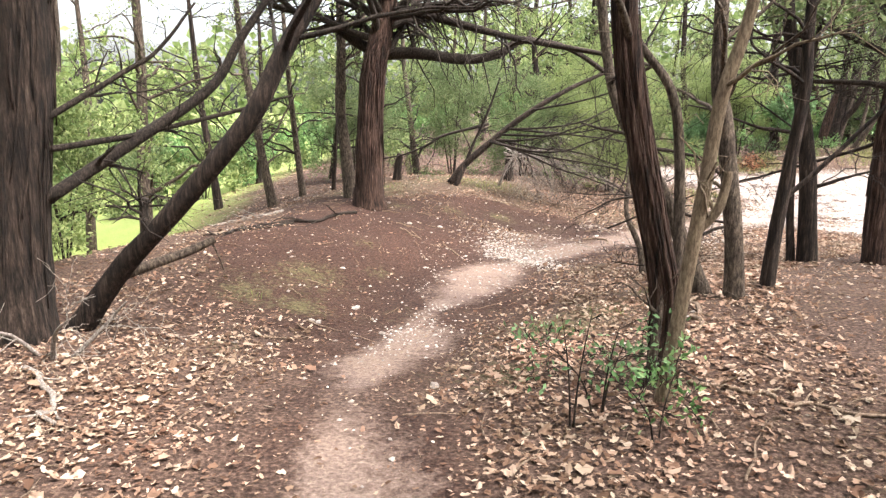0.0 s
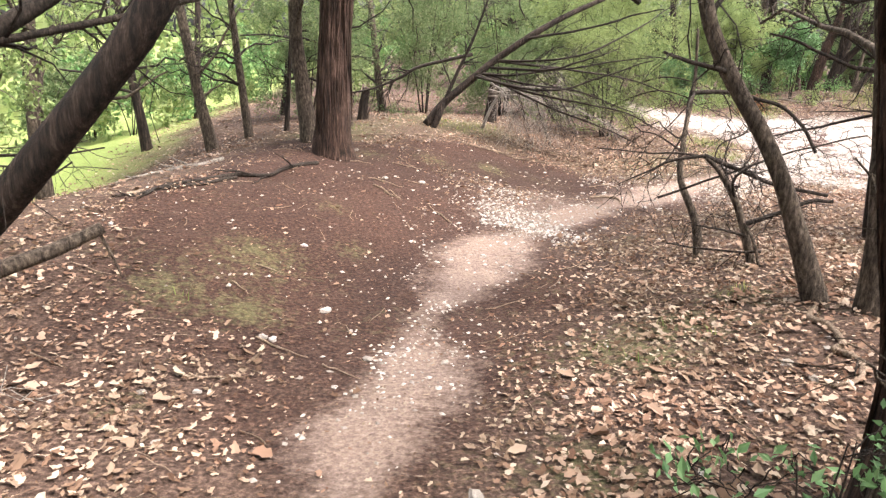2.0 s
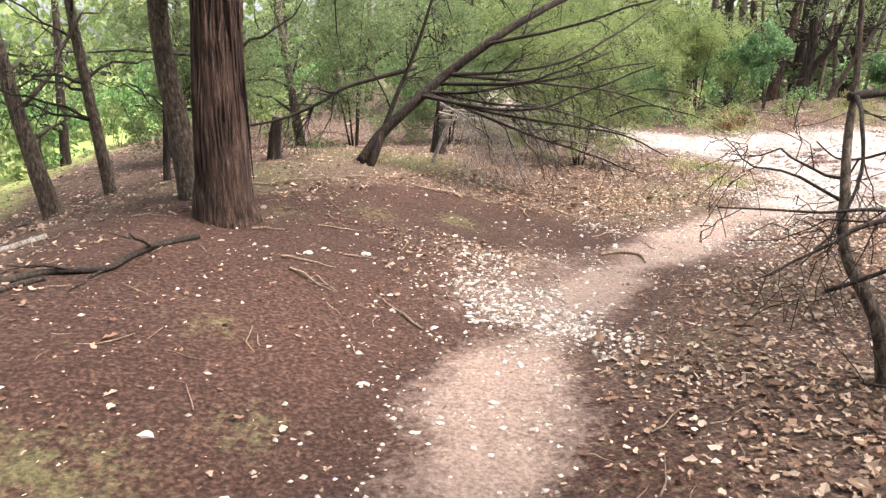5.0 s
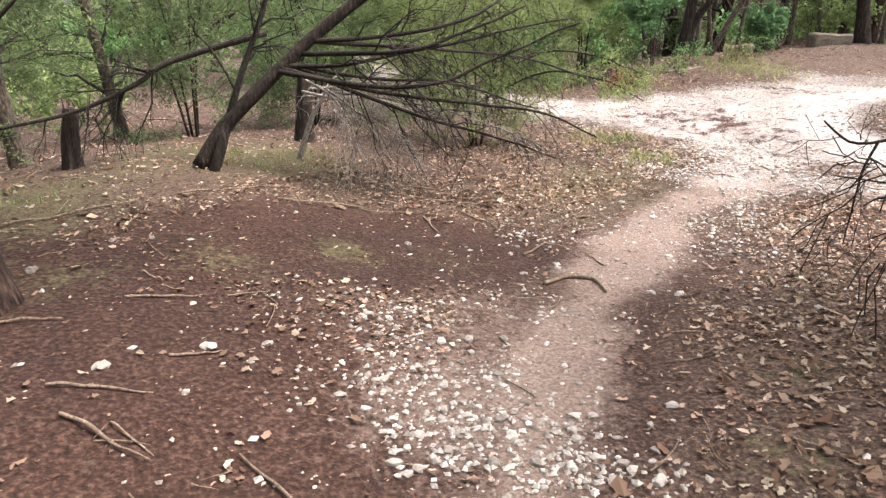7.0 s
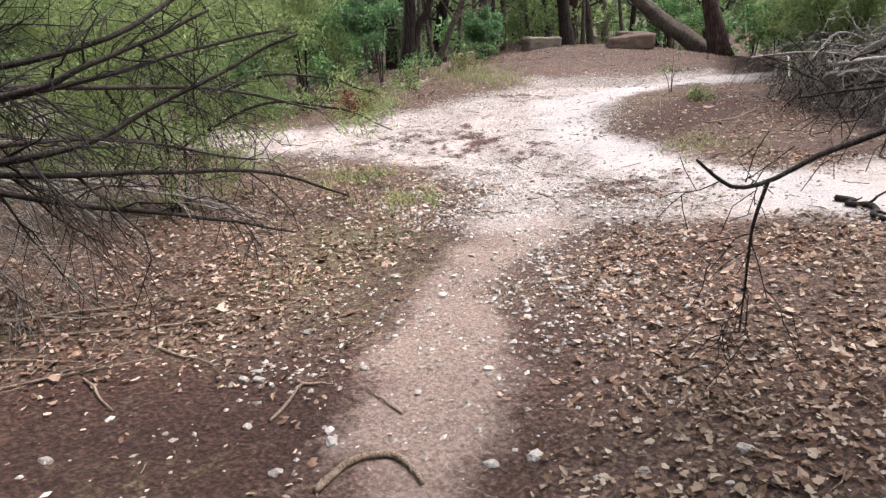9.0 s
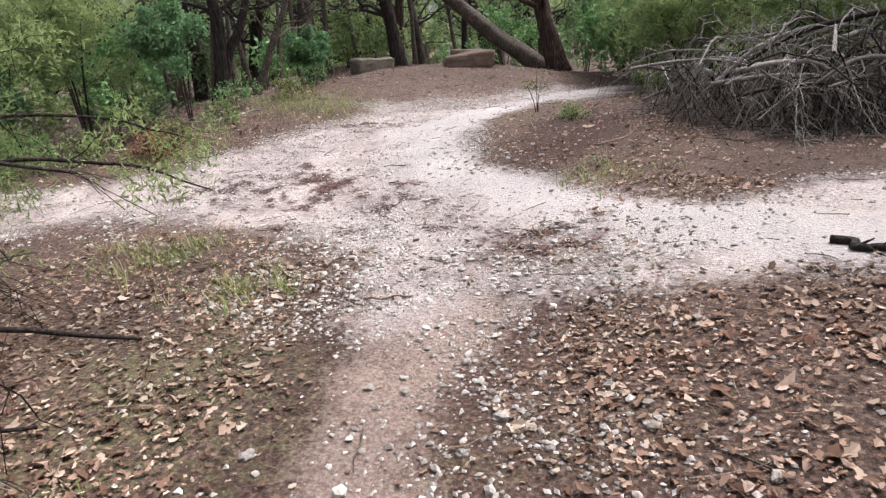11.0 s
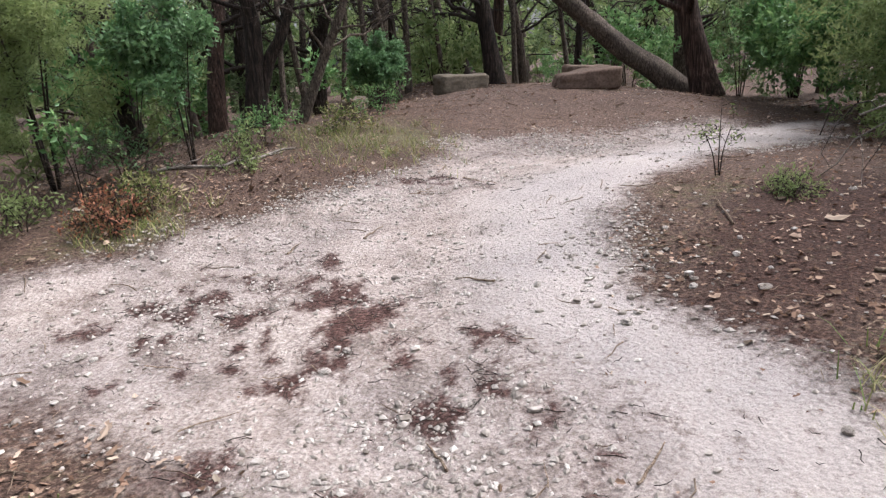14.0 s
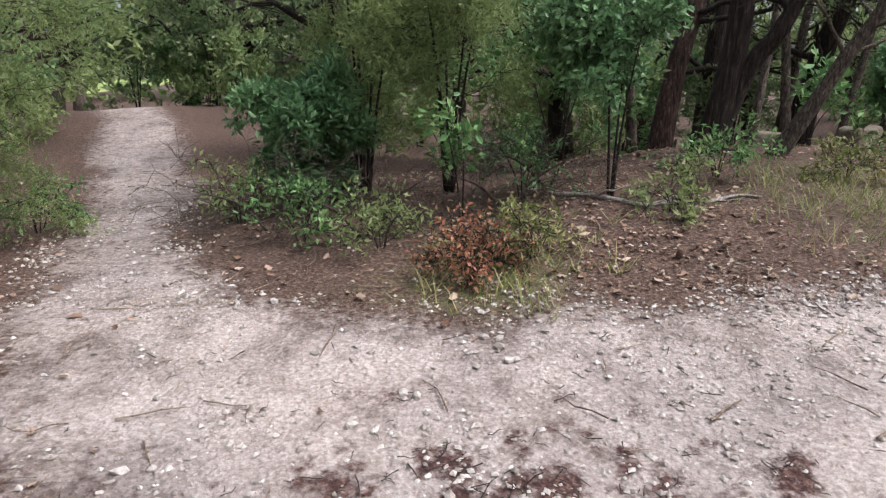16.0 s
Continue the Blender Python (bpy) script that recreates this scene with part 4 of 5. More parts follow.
shrub("juniper_bush", "dense green juniper beside the clearing", 7.75, 18.0, 2.3, 1.0, 5, (9, 0.06, 0.24), JUNIPER_LIT, lo=0.28, boughs=10, shoots=(7, 5))
shrub("juniper_bush", "yellow-green juniper with fine feathery sprays", 7.2, 18.9, 2.4, 1.05, 5, (9, 0.06, 0.24), JUNIPER_LIT, lo=0.2, boughs=10, shoots=(7, 5))
shrub("broadleaf_shrub", "rounded shrub with drooping dark green leaves", 6.7, 18.35, 0.95, 0.55, 7, (8, 0.075, 0.42), TEAL, droop=0.55, lo=0.2)
shrub("broadleaf_shrub", "slender shrub with bluish-green leaves on thin stems", 8.65, 17.0, 1.5, 0.7, 3, (7, 0.06, 0.5), TEAL, lo=0.45)
shrub("sapling", "young sapling with light green leaves", 7.55, 17.0, 0.75, 0.4, 2, (3, 0.08, 0.5), BROAD, shoots=(2, 2), lo=0.4, boughs=5)
shrub("orange_bush", "low sparse bush with orange autumn leaves", 7.36, 16.2, 0.16, 0.42, 8, (2, 0.035, 0.5), ORANGE, shoots=(4, 3), lo=0.1, boughs=5)
shrub("low_green_bush", "low weedy green bush", 7.75, 16.25, 0.22, 0.4, 5, (3, 0.05, 0.3), GRASS, shoots=(3, 3), lo=0.2, boughs=4)
shrub("broadleaf_shrub", "dark green shrub on a short dark stem", 12.3, 17.9, 0.8, 0.42, 4, (8, 0.06, 0.45), TEAL, lo=0.4)
shrub("sapling", "low sapling with large yellow-green leaves", 11.5, 18.3, 0.6, 0.6, 4, (2, 0.11, 0.45), BROAD, shoots=(3, 2), lo=0.4, boughs=4)
shrub("juniper_bush", "green juniper behind the bowed dead cedar", 3.6, 15.4, 2.6, 1.5, 6, (13, 0.06, 0.22), JUNIPER_LIT, lo=0.03, boughs=10, shoots=(7, 5))
shrub("juniper_bush", "bright green juniper beside the forking trail", 4.2, 17.6, 2.4, 1.2, 5, (18, 0.05, 0.2), JUNIPER_LIT, lo=0.03, boughs=10, shoots=(7, 5))
shrub("juniper_bush", "green juniper behind the bowed dead cedar", 1.8, 15.6, 2.4, 1.4, 5, (12, 0.06, 0.25), JUNIPER, lo=0.03, boughs=10, shoots=(7, 5))
shrub("juniper_bush", "loose juniper with low green boughs", 3.3, 13.4, 1.9, 1.3, 5, (13, 0.05, 0.22), JUNIPER_LIT, lo=0.03, boughs=10, shoots=(7, 5), limbs=[([(3.35, 13.35, 0.3), (3.9, 12.9, 0.62), (4.35, 12.5, 0.55), (4.75, 12.2, 0.35)], 0.016, 0.004), ([(3.35, 13.35, 0.5), (4.1, 13.2, 0.8), (4.7, 12.9, 0.7), (5.05, 12.7, 0.5)], 0.016, 0.004)])
shrub("juniper_bush", "green juniper shrub on the mound's back", 0.2, 14.6, 2.2, 1.3, 5, (12, 0.055, 0.25), JUNIPER, lo=0.03, boughs=10, shoots=(7, 5))
shrub("juniper_bush", "green juniper shrub on the mound's back", -1.8, 13.4, 2.0, 1.2, 5, (12, 0.055, 0.25), JUNIPER, lo=0.03, boughs=10, shoots=(7, 5))
shrub("juniper_bush", "green juniper behind the brush pile", 12.6, 9.6, 2.4, 1.5, 6, (11, 0.075, 0.28), JUNIPER_LIT, lo=0.03, boughs=10, shoots=(7, 5))
shrub("juniper_bush", "green juniper behind the brush pile", 13.8, 11.4, 2.2, 1.4, 6, (11, 0.075, 0.28), JUNIPER_LIT, lo=0.03, boughs=10, shoots=(7, 5))
shrub("juniper_bush", "green juniper behind the brush pile", 11.3, 7.9, 2.4, 1.4, 6, (11, 0.075, 0.28), JUNIPER_LIT, lo=0.03, boughs=10, shoots=(7, 5))
shrub("broadleaf_shrub", "green leafy shrub at the woods' edge", 17.2, 13.4, 2.2, 1.3, 6, (9, 0.09, 0.45), BROAD)
shrub("broadleaf_shrub", "green leafy shrub at the woods' edge", 15.6, 12.2, 1.9, 1.3, 6, (9, 0.09, 0.45), BROAD)
shrub("broadleaf_shrub", "leafy green shrub below the old cedar", -4.0, 5.3, 1.0, 0.8, 5, (10, 0.05, 0.5), WOODS)
shrub("broadleaf_shrub", "leafy green shrub below the old cedar", -3.9, 6.8, 1.4, 1.1, 5, (9, 0.05, 0.5), WOODS)
shrub("seedling", "knee-high seedling with small green leaves", 0.78, 3.1, 0.5, 0.45, 3, (3, 0.04, 0.5), TEAL, shoots=(2, 3), lo=0.4, boughs=4)
shrub("seedling", "knee-high seedling with small green leaves", 0.95, 2.75, 0.3, 0.3, 2, (2, 0.04, 0.5), BROAD, shoots=(2, 3), lo=0.4, boughs=4)
shrub("bare_seedling", "thin bare brown seedling stem", 0.61, 2.94, 0.5, 0.15, 2, None, BROAD, shoots=(2, 2), lo=0.4, boughs=3)
shrub("weed_bush", "pale green wispy weed", 10.25, 12.5, 0.5, 0.25, 3, (2, 0.04, 0.3), JUNIPER_LIT, shoots=(2, 2), lo=0.4, boughs=3)
shrub("low_green_bush", "low bright green feathery bush beside the gravel", 9.9, 11.9, 0.12, 0.24, 5, (3, 0.035, 0.3), JUNIPER_LIT, shoots=(3, 3), lo=0.1, boughs=4)

for x, y, tall, mat in ((6.5, 17.2, 0.3, BROAD), (6.95, 16.75, 0.22, JUNIPER_LIT), (8.1, 17.3, 0.35, TEAL), (8.9, 16.6, 0.2, JUNIPER_LIT), (9.6, 17.1, 0.3, BROAD), (6.1, 17.9, 0.3, JUNIPER_LIT), (4.6, 18.4, 0.35, BROAD), (4.4, 16.6, 0.3, JUNIPER_LIT), (10.6, 16.9, 0.2, GRASS), (11.9, 17.5, 0.3, BROAD)):
    shrub("low_weed", "low leafy weed at the shrubs' feet", x, y, tall, 0.45, 4, (3, 0.05, 0.4), mat, shoots=(3, 3), lo=0.2, boughs=4, group="weeds under the shrubs")
for x, y in ((6.9, 17.1), (7.9, 17.0), (8.4, 17.5), (6.3, 17.6)):
    z = on_ground(x, y)
    tree("dead_shrub", "tangle of bare brown twigs under shrubs", "shrub",
         [([(x, y, z - 0.03), (x + 0.15, y + 0.05, z + 0.2), (x + 0.4, y - 0.1, z + 0.4)], (0.012, 0.009, 0.004)), ([(x, y, z - 0.03), (x - 0.2, y + 0.1, z + 0.18), (x - 0.5, y, z + 0.3)], (0.012, 0.009, 0.004))],
         (), BARK_GREY, BARK_GREY, boughs=5, bough_lo=0.2, bough_len=0.6, shoots=(5, 3), shoot_len=(0.35, 0.18), sides=6, steps=8, rising=False)

# ---- trees round the clearing ----
tree("cedar_tree", "dark two-stemmed cedar leaning apart", "tree",
     [([G(10.16, 18.0), (10.24, 17.95, 0.95), (10.3, 17.93, 1.55), (10.28, 17.95, 2.25), (10.3, 18.0, 4.8)], (0.13, 0.11, 0.085, 0.05)), ([(10.2, 17.97, 0.55), (10.4, 17.85, 1.15), (10.55, 17.72, 1.45), (10.75, 17.6, 2.1), (11.1, 17.4, 4.0)], (0.08, 0.075, 0.06, 0.03))],
     (), BARK_DARK, boughs=12, bough_lo=0.5, bough_len=1.8, leaf=(8, 0.07, 0.3), shoots=(5, 4), shoot_len=(0.6, 0.3), bare_below=2.1)
tree("cedar_tree", "grey leaning cedar stem", "tree",
     [([G(10.58, 17.66), (10.75, 17.52, 0.75), (10.9, 17.4, 1.15), (11.2, 17.15, 2.0), (11.6, 16.9, 4.0)], (0.07, 0.06, 0.05, 0.03))], (), BARK_GREY, boughs=9, bough_lo=0.5, bough_len=1.5, leaf=(8, 0.07, 0.3), shoots=(5, 4), shoot_len=(0.5, 0.25), bare_below=2.1)
tree("fallen_tree", "pale fallen trunk leaning up into the trees", "dead tree",
     [([G(16.6, 14.9), (16.4, 15.35, 0.5), (16.24, 15.86, 0.9), (15.95, 16.7, 1.73), (15.75, 17.4, 2.4), (15.5, 18.3, 3.4)], (0.2, 0.17, 0.15, 0.11))], (), BARK_GREY, boughs=4, bough_lo=0.5, bough_len=1.2, shoots=(4, 3), shoot_len=(0.5, 0.25), flare=0.2)
tree("cedar_tree", "reddish cedar at the foot of the fallen trunk", "tree",
     [([G(16.4, 14.5), (16.36, 14.65, 0.7), (16.33, 14.79, 1.3), (16.3, 14.9, 2.2), (16.3, 15.0, 4.8)], (0.22, 0.18, 0.16, 0.08))], (), BARK_RED, boughs=12, bough_lo=0.5, bough_len=1.8, leaf=(8, 0.07, 0.3), shoots=(5, 4), shoot_len=(0.6, 0.3), bare_below=2.3)
woods = np.random.default_rng(19)
spots = [(15.7, 18.1, 0.17), (14.0, 19.4, 0.15), (13.1, 20.2, 0.16), (15.0, 20.4, 0.13), (12.0, 20.6, 0.14), (16.9, 18.2, 0.1), (17.3, 17.3, 0.08), (11.2, 20.4, 0.15), (9.6, 19.8, 0.14), (18.4, 15.6, 0.16), (19.0, 17.4, 0.15), (17.9, 19.6, 0.16), (16.2, 21.0, 0.14), (18.8, 13.2, 0.15), (13.9, 21.9, 0.13), (17.0, 11.2, 0.13), (15.2, 9.4, 0.15), (10.2, 21.8, 0.13), (7.4, 20.6, 0.12), (12.6, 22.8, 0.15)]
for i, (x, y, r) in enumerate(spots):
    z = on_ground(x, y)
    a, b = woods.normal(0, 0.35, 2)
    tree("cedar_tree", "dark cedar trunk in the shade of the woods", "tree",
         [([(x, y, z - 0.1), (x + a * 0.4, y + b * 0.4, z + 1.2), (x + a, y + b, z + 2.6), (x + a * 1.3, y + b * 1.3, z + 5.2)], (r, r * 0.85, r * 0.7, r * 0.35))], (), (BARK_DARK, BARK_GREY, BARK_DARK, BARK_RED)[i % 4], DEAD_DARK,
         boughs=13, bough_lo=0.25, bough_len=1.7, shoots=(4, 4), shoot_len=(0.6, 0.3), leaf=(6, 0.085, 0.4), leaf_mat=(JUNIPER, WOODS)[i % 2], bare_below=z + 1.7, sides=12, fine_twigs=False, group="woods round the clearing")

for x, y, r, a, b in ((11.6, 19.2, 0.05, 0.3, 0.1), (12.4, 19.5, 0.06, -0.2, 0.2), (12.9, 19.3, 0.045, 0.35, -0.1), (13.4, 19.1, 0.06, 0.1, 0.1), (13.9, 18.9, 0.05, -0.3, 0.2), (14.6, 19.3, 0.07, 0.3, 0.1), (15.1, 18.8, 0.05, -0.15, 0.2), (16.2, 18.0, 0.05, 0.25, 0.1), (16.5, 17.0, 0.045, -0.1, 0.2), (10.9, 19.0, 0.06, 0.4, -0.1), (9.9, 18.8, 0.05, -0.25, 0.1), (13.2, 20.6, 0.07, 0.3, 0.0)):
    z = on_ground(x, y)
    tree("slender_tree", "slender grey-brown stem crowded among cedars", "tree",
         [([(x, y, z - 0.1), (x + a * 0.5, y + b * 0.5, z + 1.1), (x + a, y + b, z + 2.4), (x + a * 1.8, y + b, z + 4.6)], (r, r * 0.85, r * 0.7, r * 0.35))], (), BARK_GREY, DEAD_DARK,
         boughs=8, bough_lo=0.3, bough_len=1.0, shoots=(4, 3), shoot_len=(0.5, 0.25), sides=10, steps=20, group="slender stems in the woods")

# unseen canopy trees, added to shade the start from behind and the trail's sides
for i, (x, y, r) in enumerate(((-2.9, 1.4, 0.17), (1.4, -0.5, 0.17), (-1.9, -1.5, 0.2), (1.6, -2.2, 0.18), (3.6, 1.2, 0.17), (-3.8, 0.8, 0.2), (5.2, 3.6, 0.16), (-4.9, 3.2, 0.16), (6.6, 5.0, 0.15), (3.4, -1.0, 0.15), (8.8, 4.2, 0.16), (11.6, 6.2, 0.15), (-1.0, -4.5, 0.2), (13.0, 7.8, 0.14))):
    z = on_ground(x, y)
    tree("cedar_tree", "unseen cedar added for the shade of its dark green crown", "tree",
         [([(x, y, z - 0.1), (x + 0.05, y, z + 1.4), (x - 0.05, y + 0.1, z + 2.8), (x, y, z + 6.0)], (r, r * 0.85, r * 0.75, r * 0.3))], (), (BARK_RED, BARK_DARK)[i % 2], DEAD_DARK,
         boughs=18, bough_lo=0.42, bough_len=2.3, shoots=(5, 4), shoot_len=(0.8, 0.4), leaf=(9, 0.11, 0.4), bare_below=z + 2.3, sides=14, near_view=False, fine_twigs=False, group="canopy cedars")

# ---- woods all round: four trees repeated ----
protos = []
for i in range(4):
    r = 0.13 + 0.02 * i
    lean = 0.3 * math.sin(i * 2.0)
    x, y = 24.0 + 2.5 * i, 27.0
    z = on_ground(x, y)
    protos.append(tree("woodland_tree", "leafy woodland tree standing among others", "tree",
                       [([(x, y, z - 0.3), (x + lean, y, z + 1.6), (x + lean * 1.5, y + 0.2, z + 3.4), (x + lean, y, z + 7.5)], (r, r * 0.8, r * 0.65, r * 0.25))], (), (BARK_DARK, BARK_GREY)[i % 2], BARK_DARK,
                       boughs=22, bough_lo=0.12, bough_len=2.2, shoots=(5, 2), shoot_len=(1.1, 0.6), leaf=(9, 0.14, 0.45), leaf_mat=(WOODS, JUNIPER, WOODS, JUNIPER_LIT)[i], sides=8, steps=12, near_view=False, fine_twigs=False, group="woodland trees"))
for i, (x, y, turn) in enumerate(((5.9, 27.6, 40), (7.3, 26.2, 130), (4.9, 29.5, 220), (2.6, 25.8, 300), (3.0, 21.9, 75))):
    copy_thing(protos[i % 4], pose(x, y, on_ground(x, y, -0.25), 0, 0, turn))
for ring, (radius, count) in enumerate(((15.5, 20), (20.0, 28), (26.0, 34), (33.0, 36))):
    for j in range(count):
        a = 2 * math.pi * (j + 0.7 * woods.random()) / count
        x, y = 5.5 + radius * math.cos(a) + woods.normal(0, 0.8), 11.0 + radius * math.sin(a) * 1.05 + woods.normal(0, 0.8)
        if float(off_line(np.array(x), np.array(y), FORK)) < 1.2 or float(off_line(np.array(x), np.array(y), EAST)) < 1.5 or float(off_line(np.array(x), np.array(y), TRAIL)) < 1.5:
            continue
        if float(off_area(np.array(x), np.array(y), FAR_DIRT)) < 1.5 or (x < -3 and y > 1) or (y < 3 and ring > 1) or (ring == 0 and y > 14 and x < 5):
            continue
        copy_thing(protos[(j + ring) % 4], pose(x, y, on_ground(x, y, -0.25), 0, 0, 360 * woods.random()))

# low bushes under the woodland trees: three repeated
bushes = []
for i, mat in enumerate((WOODS, BROAD, JUNIPER)):
    bushes.append(shrub("undergrowth_bush", "leafy green bush under the woodland trees", 21.0 + 2 * i, 24.5, 1.0 + 0.3 * i, 1.1, 4, (7, 0.115, 0.45), mat, shoots=(4, 2), boughs=5, lo=0.05, near_view=False, group="undergrowth"))
for i, (x, y) in enumerate(((3.3, 19.6), (4.1, 21.8), (7.2, 21.3), (7.4, 23.6), (3.2, 24.6), (4.6, 26.2), (5.4, 27.6), (2.4, 22.3), (4.0, 27.9), (8.6, 20.8), (6.3, 29.4), (5.6, 26.6), (6.2, 25.4), (5.0, 28.0), (6.9, 27.4), (3.1, 22.6), (2.6, 24.4), (3.4, 20.8), (10.0, 20.0), (11.4, 21.6), (13.0, 21.3), (15.3, 19.2), (17.6, 16.4), (18.0, 14.4), (16.6, 19.6), (9.2, 19.0))):
    if float(off_line(np.array(x), np.array(y), FORK)) < 0.7:
        continue
    copy_thing(bushes[i % 3], pose(x, y, on_ground(x, y, -0.03), 0, 0, 77 * i))
made = 0
while made < 95:
    if made < 7:
        x, y = woods.uniform(-13, -4.8), woods.uniform(6.5, 20)
    else:
        a, rad = woods.uniform(0, 6.28), woods.uniform(9.5, 27)
        x, y = 5.5 + rad * math.cos(a), 11 + rad * math.sin(a)
        if y < 1.5 or (-4.8 < x < 5 and y < 13):
            continue
    q = (np.array(x), np.array(y))
    if min(float(off_line(*q, FORK)), float(off_line(*q, EAST)), float(off_line(*q, TRAIL)), float(off_area(*q, FAR_DIRT)), float(off_area(*q, CLEARING))) < 1.3:
        continue
    s = woods.uniform(0.6, 1.15)
    b = copy_thing(bushes[made % 3], pose(x, y, on_ground(x, y, -0.03), 0, 0, 360 * woods.random()))
    b.scale = (s, s, s)
    made += 1


def far_woods():
    """A belt of leaf clumps that closes the woods in the distance."""
    n = 52000
    a = rng.uniform(0, 2 * np.pi, n)
    rad = rng.uniform(34, 48, n)
    x, y = 5.5 + rad * np.cos(a), 11 + rad * np.sin(a)
    top = 6.0 + 2.5 * value_noise(a * 9, a * 0, 5) + 1.5 * value_noise(a * 31, a * 0, 6)
    z = height(x, y) + top * rng.random(n) ** 0.8
    c = np.stack([x, y, z], -1)
    P = np.stack([c, c + rng.normal(size=(n, 3)) * 0.3], 1)
    return leaves(P, 1, 0.6, 0.7, 0.0, 1.0, 0.1)


tagged(piece("far_woods", far_woods(), WOODS, smooth=False), "distant belt of green woodland foliage", "woods", kind="stuff")


# ---- stones at the far end of the clearing ----
def boulder(name, label, x, y, sx, sy, sz, turn, mat, seed):
    bm = bmesh.new()
    bmesh.ops.create_cube(bm, size=1.0)
    bmesh.ops.subdivide_edges(bm, edges=bm.edges[:], cuts=13, use_grid_fill=True)
    for v in bm.verts:
        p = v.co * 2
        k = max(abs(p.x), abs(p.y), abs(p.z))
        s = (abs(p.x) ** 11 + abs(p.y) ** 11 + abs(p.z) ** 11) ** (1 / 11)
        p = p * (k / s) * 0.5
        d = noise.noise(Vector((p.x * sx * 2.2 + seed, p.y * sy * 2.2, p.z * sz * 2.2))) * 0.12 + noise.noise(Vector((p.x * sx * 7, p.y * sy * 7 + seed, p.z * sz * 7))) * 0.06
        chip = 0.05 * noise.noise(Vector((p.x * sx * 16, p.y * sy * 16 + seed, p.z * sz * 16)))
        q = Vector((p.x * sx * (1 + 0.1 * p.y), p.y * sy * (1 + 0.16 * p.x), p.z * sz * (1 + 0.3 * p.x * (-1) ** seed + 0.12 * p.y)))
        q.x += 0.12 * p.z * sz
        v.co = q * (1 + 1.3 * d + chip)
    me = bpy.data.meshes.new(name)
    bm.to_mesh(me)
    bm.free()
    me.materials.append(mat)
    me.polygons.foreach_set("use_smooth", np.full(len(me.polygons), True))
    ob = new(name, me)
    ob.matrix_world = pose(x, y, on_ground(x, y) + sz * 0.36, 0, 0, turn)
    return tagged(ob, label, "stone")


boulder("flat_boulder", "flat mossy grey boulder at the edge of the woods", 14.45, 17.95, 0.85, 0.5, 0.3, -35, SLAB, 1)
boulder("flat_boulder", "low reddish boulder covered with needles", 14.85, 15.85, 0.95, 0.55, 0.3, -50, SLAB_RED, 2)
boulder("flat_boulder", "low reddish slab behind another boulder", 15.6, 16.2, 0.7, 0.5, 0.36, -50, SLAB_RED, 3)
boulder("flat_boulder", "small dark boulder beside a shrub", 12.8, 18.9, 0.42, 0.3, 0.28, 10, SLAB, 4)
boulder("flat_boulder", "small dark boulder in shade", 11.9, 19.3, 0.5, 0.35, 0.25, 50, SLAB, 5)


# ---- the pile of cut brush ----
def brush_pile():
    root = thing("brush_pile", (10.4, 9.7, on_ground(10.4, 9.7)), "heap of weathered grey cut branches and twigs", "brush pile")
    r = np.random.default_rng(5)
    big, rad = [], []
    for i in range(36):
        a = r.uniform(0, 6.28)
        cx, cy = 10.4 + r.normal(0, 0.5), 9.65 + r.normal(0, 0.6)
        ln = r.uniform(0.7, 1.5)
        top = 0.35 + 0.75 * math.exp(-((cx - 10.5) ** 2 + (cy - 9.6) ** 2) / 1.8)
        z = on_ground(cx, cy) + top * r.uniform(0.45, 1.0)
        d = np.array([math.cos(a), math.sin(a) * 1.1, r.normal(0, 0.12)])
        c = np.array([cx, cy, z])
        pts = [c - d * ln * 0.6, c - d * ln * 0.15 + (0, 0, 0.06), c + d * ln * 0.3 + (0, 0, 0.02), c + d * ln * 0.75 - (0, 0, 0.25)]
        for p in pts:
            p[2] = max(p[2], on_ground(p[0], p[1], 0.03))
        r0 = r.uniform(0.012, 0.035)
        if i < 12:
            piece("branch", stem(pts, (r0, r0 * 0.5), 14, 8, 0.08, i), DEAD_DARK if i % 3 == 0 else DEAD_GREY, root)
        line, rr = limb_lines(pts, r0, r0 * 0.4, 8)
        big.append(line), rad.append(rr)
    P1, R1 = np.concatenate(big), np.concatenate(rad)
    P2, R2 = sprout(P1, R1, 12, 0.95, 1.2, 0.95, 0.05, 1.0, 7, 0.5, 0.6, 0.005)
    P3, R3 = sprout(P2, R2, 4, 0.45, 1.0, 0.7, 0.2, 1.0, 5, 0.7, 0.4, 0.003)
    for P in (P1, P2, P3):
        P[..., 2] = np.maximum(P[..., 2], height(P[..., 0], P[..., 1]) + 0.01)
    for c, rr in zip(P1[12:], R1[12:]):
        piece("branch", tubes(c[None], rr[None], 5), DEAD_GREY, root)
    keep2, keep3 = np.arange(len(P2)) % 3 > 0, np.arange(len(P3)) % 3 > 0
    tagged(piece("twig_mass", join([tubes(P2[keep2], R2[keep2], 4), tubes(P3[keep3], R3[keep3], 3)]), DEAD_GREY, root), kind="stuff")
    tagged(piece("dark_twig_mass", join([tubes(P2[~keep2], R2[~keep2], 4), tubes(P3[~keep3], R3[~keep3], 3)]), DEAD_DARK, root), kind="stuff")
    return root


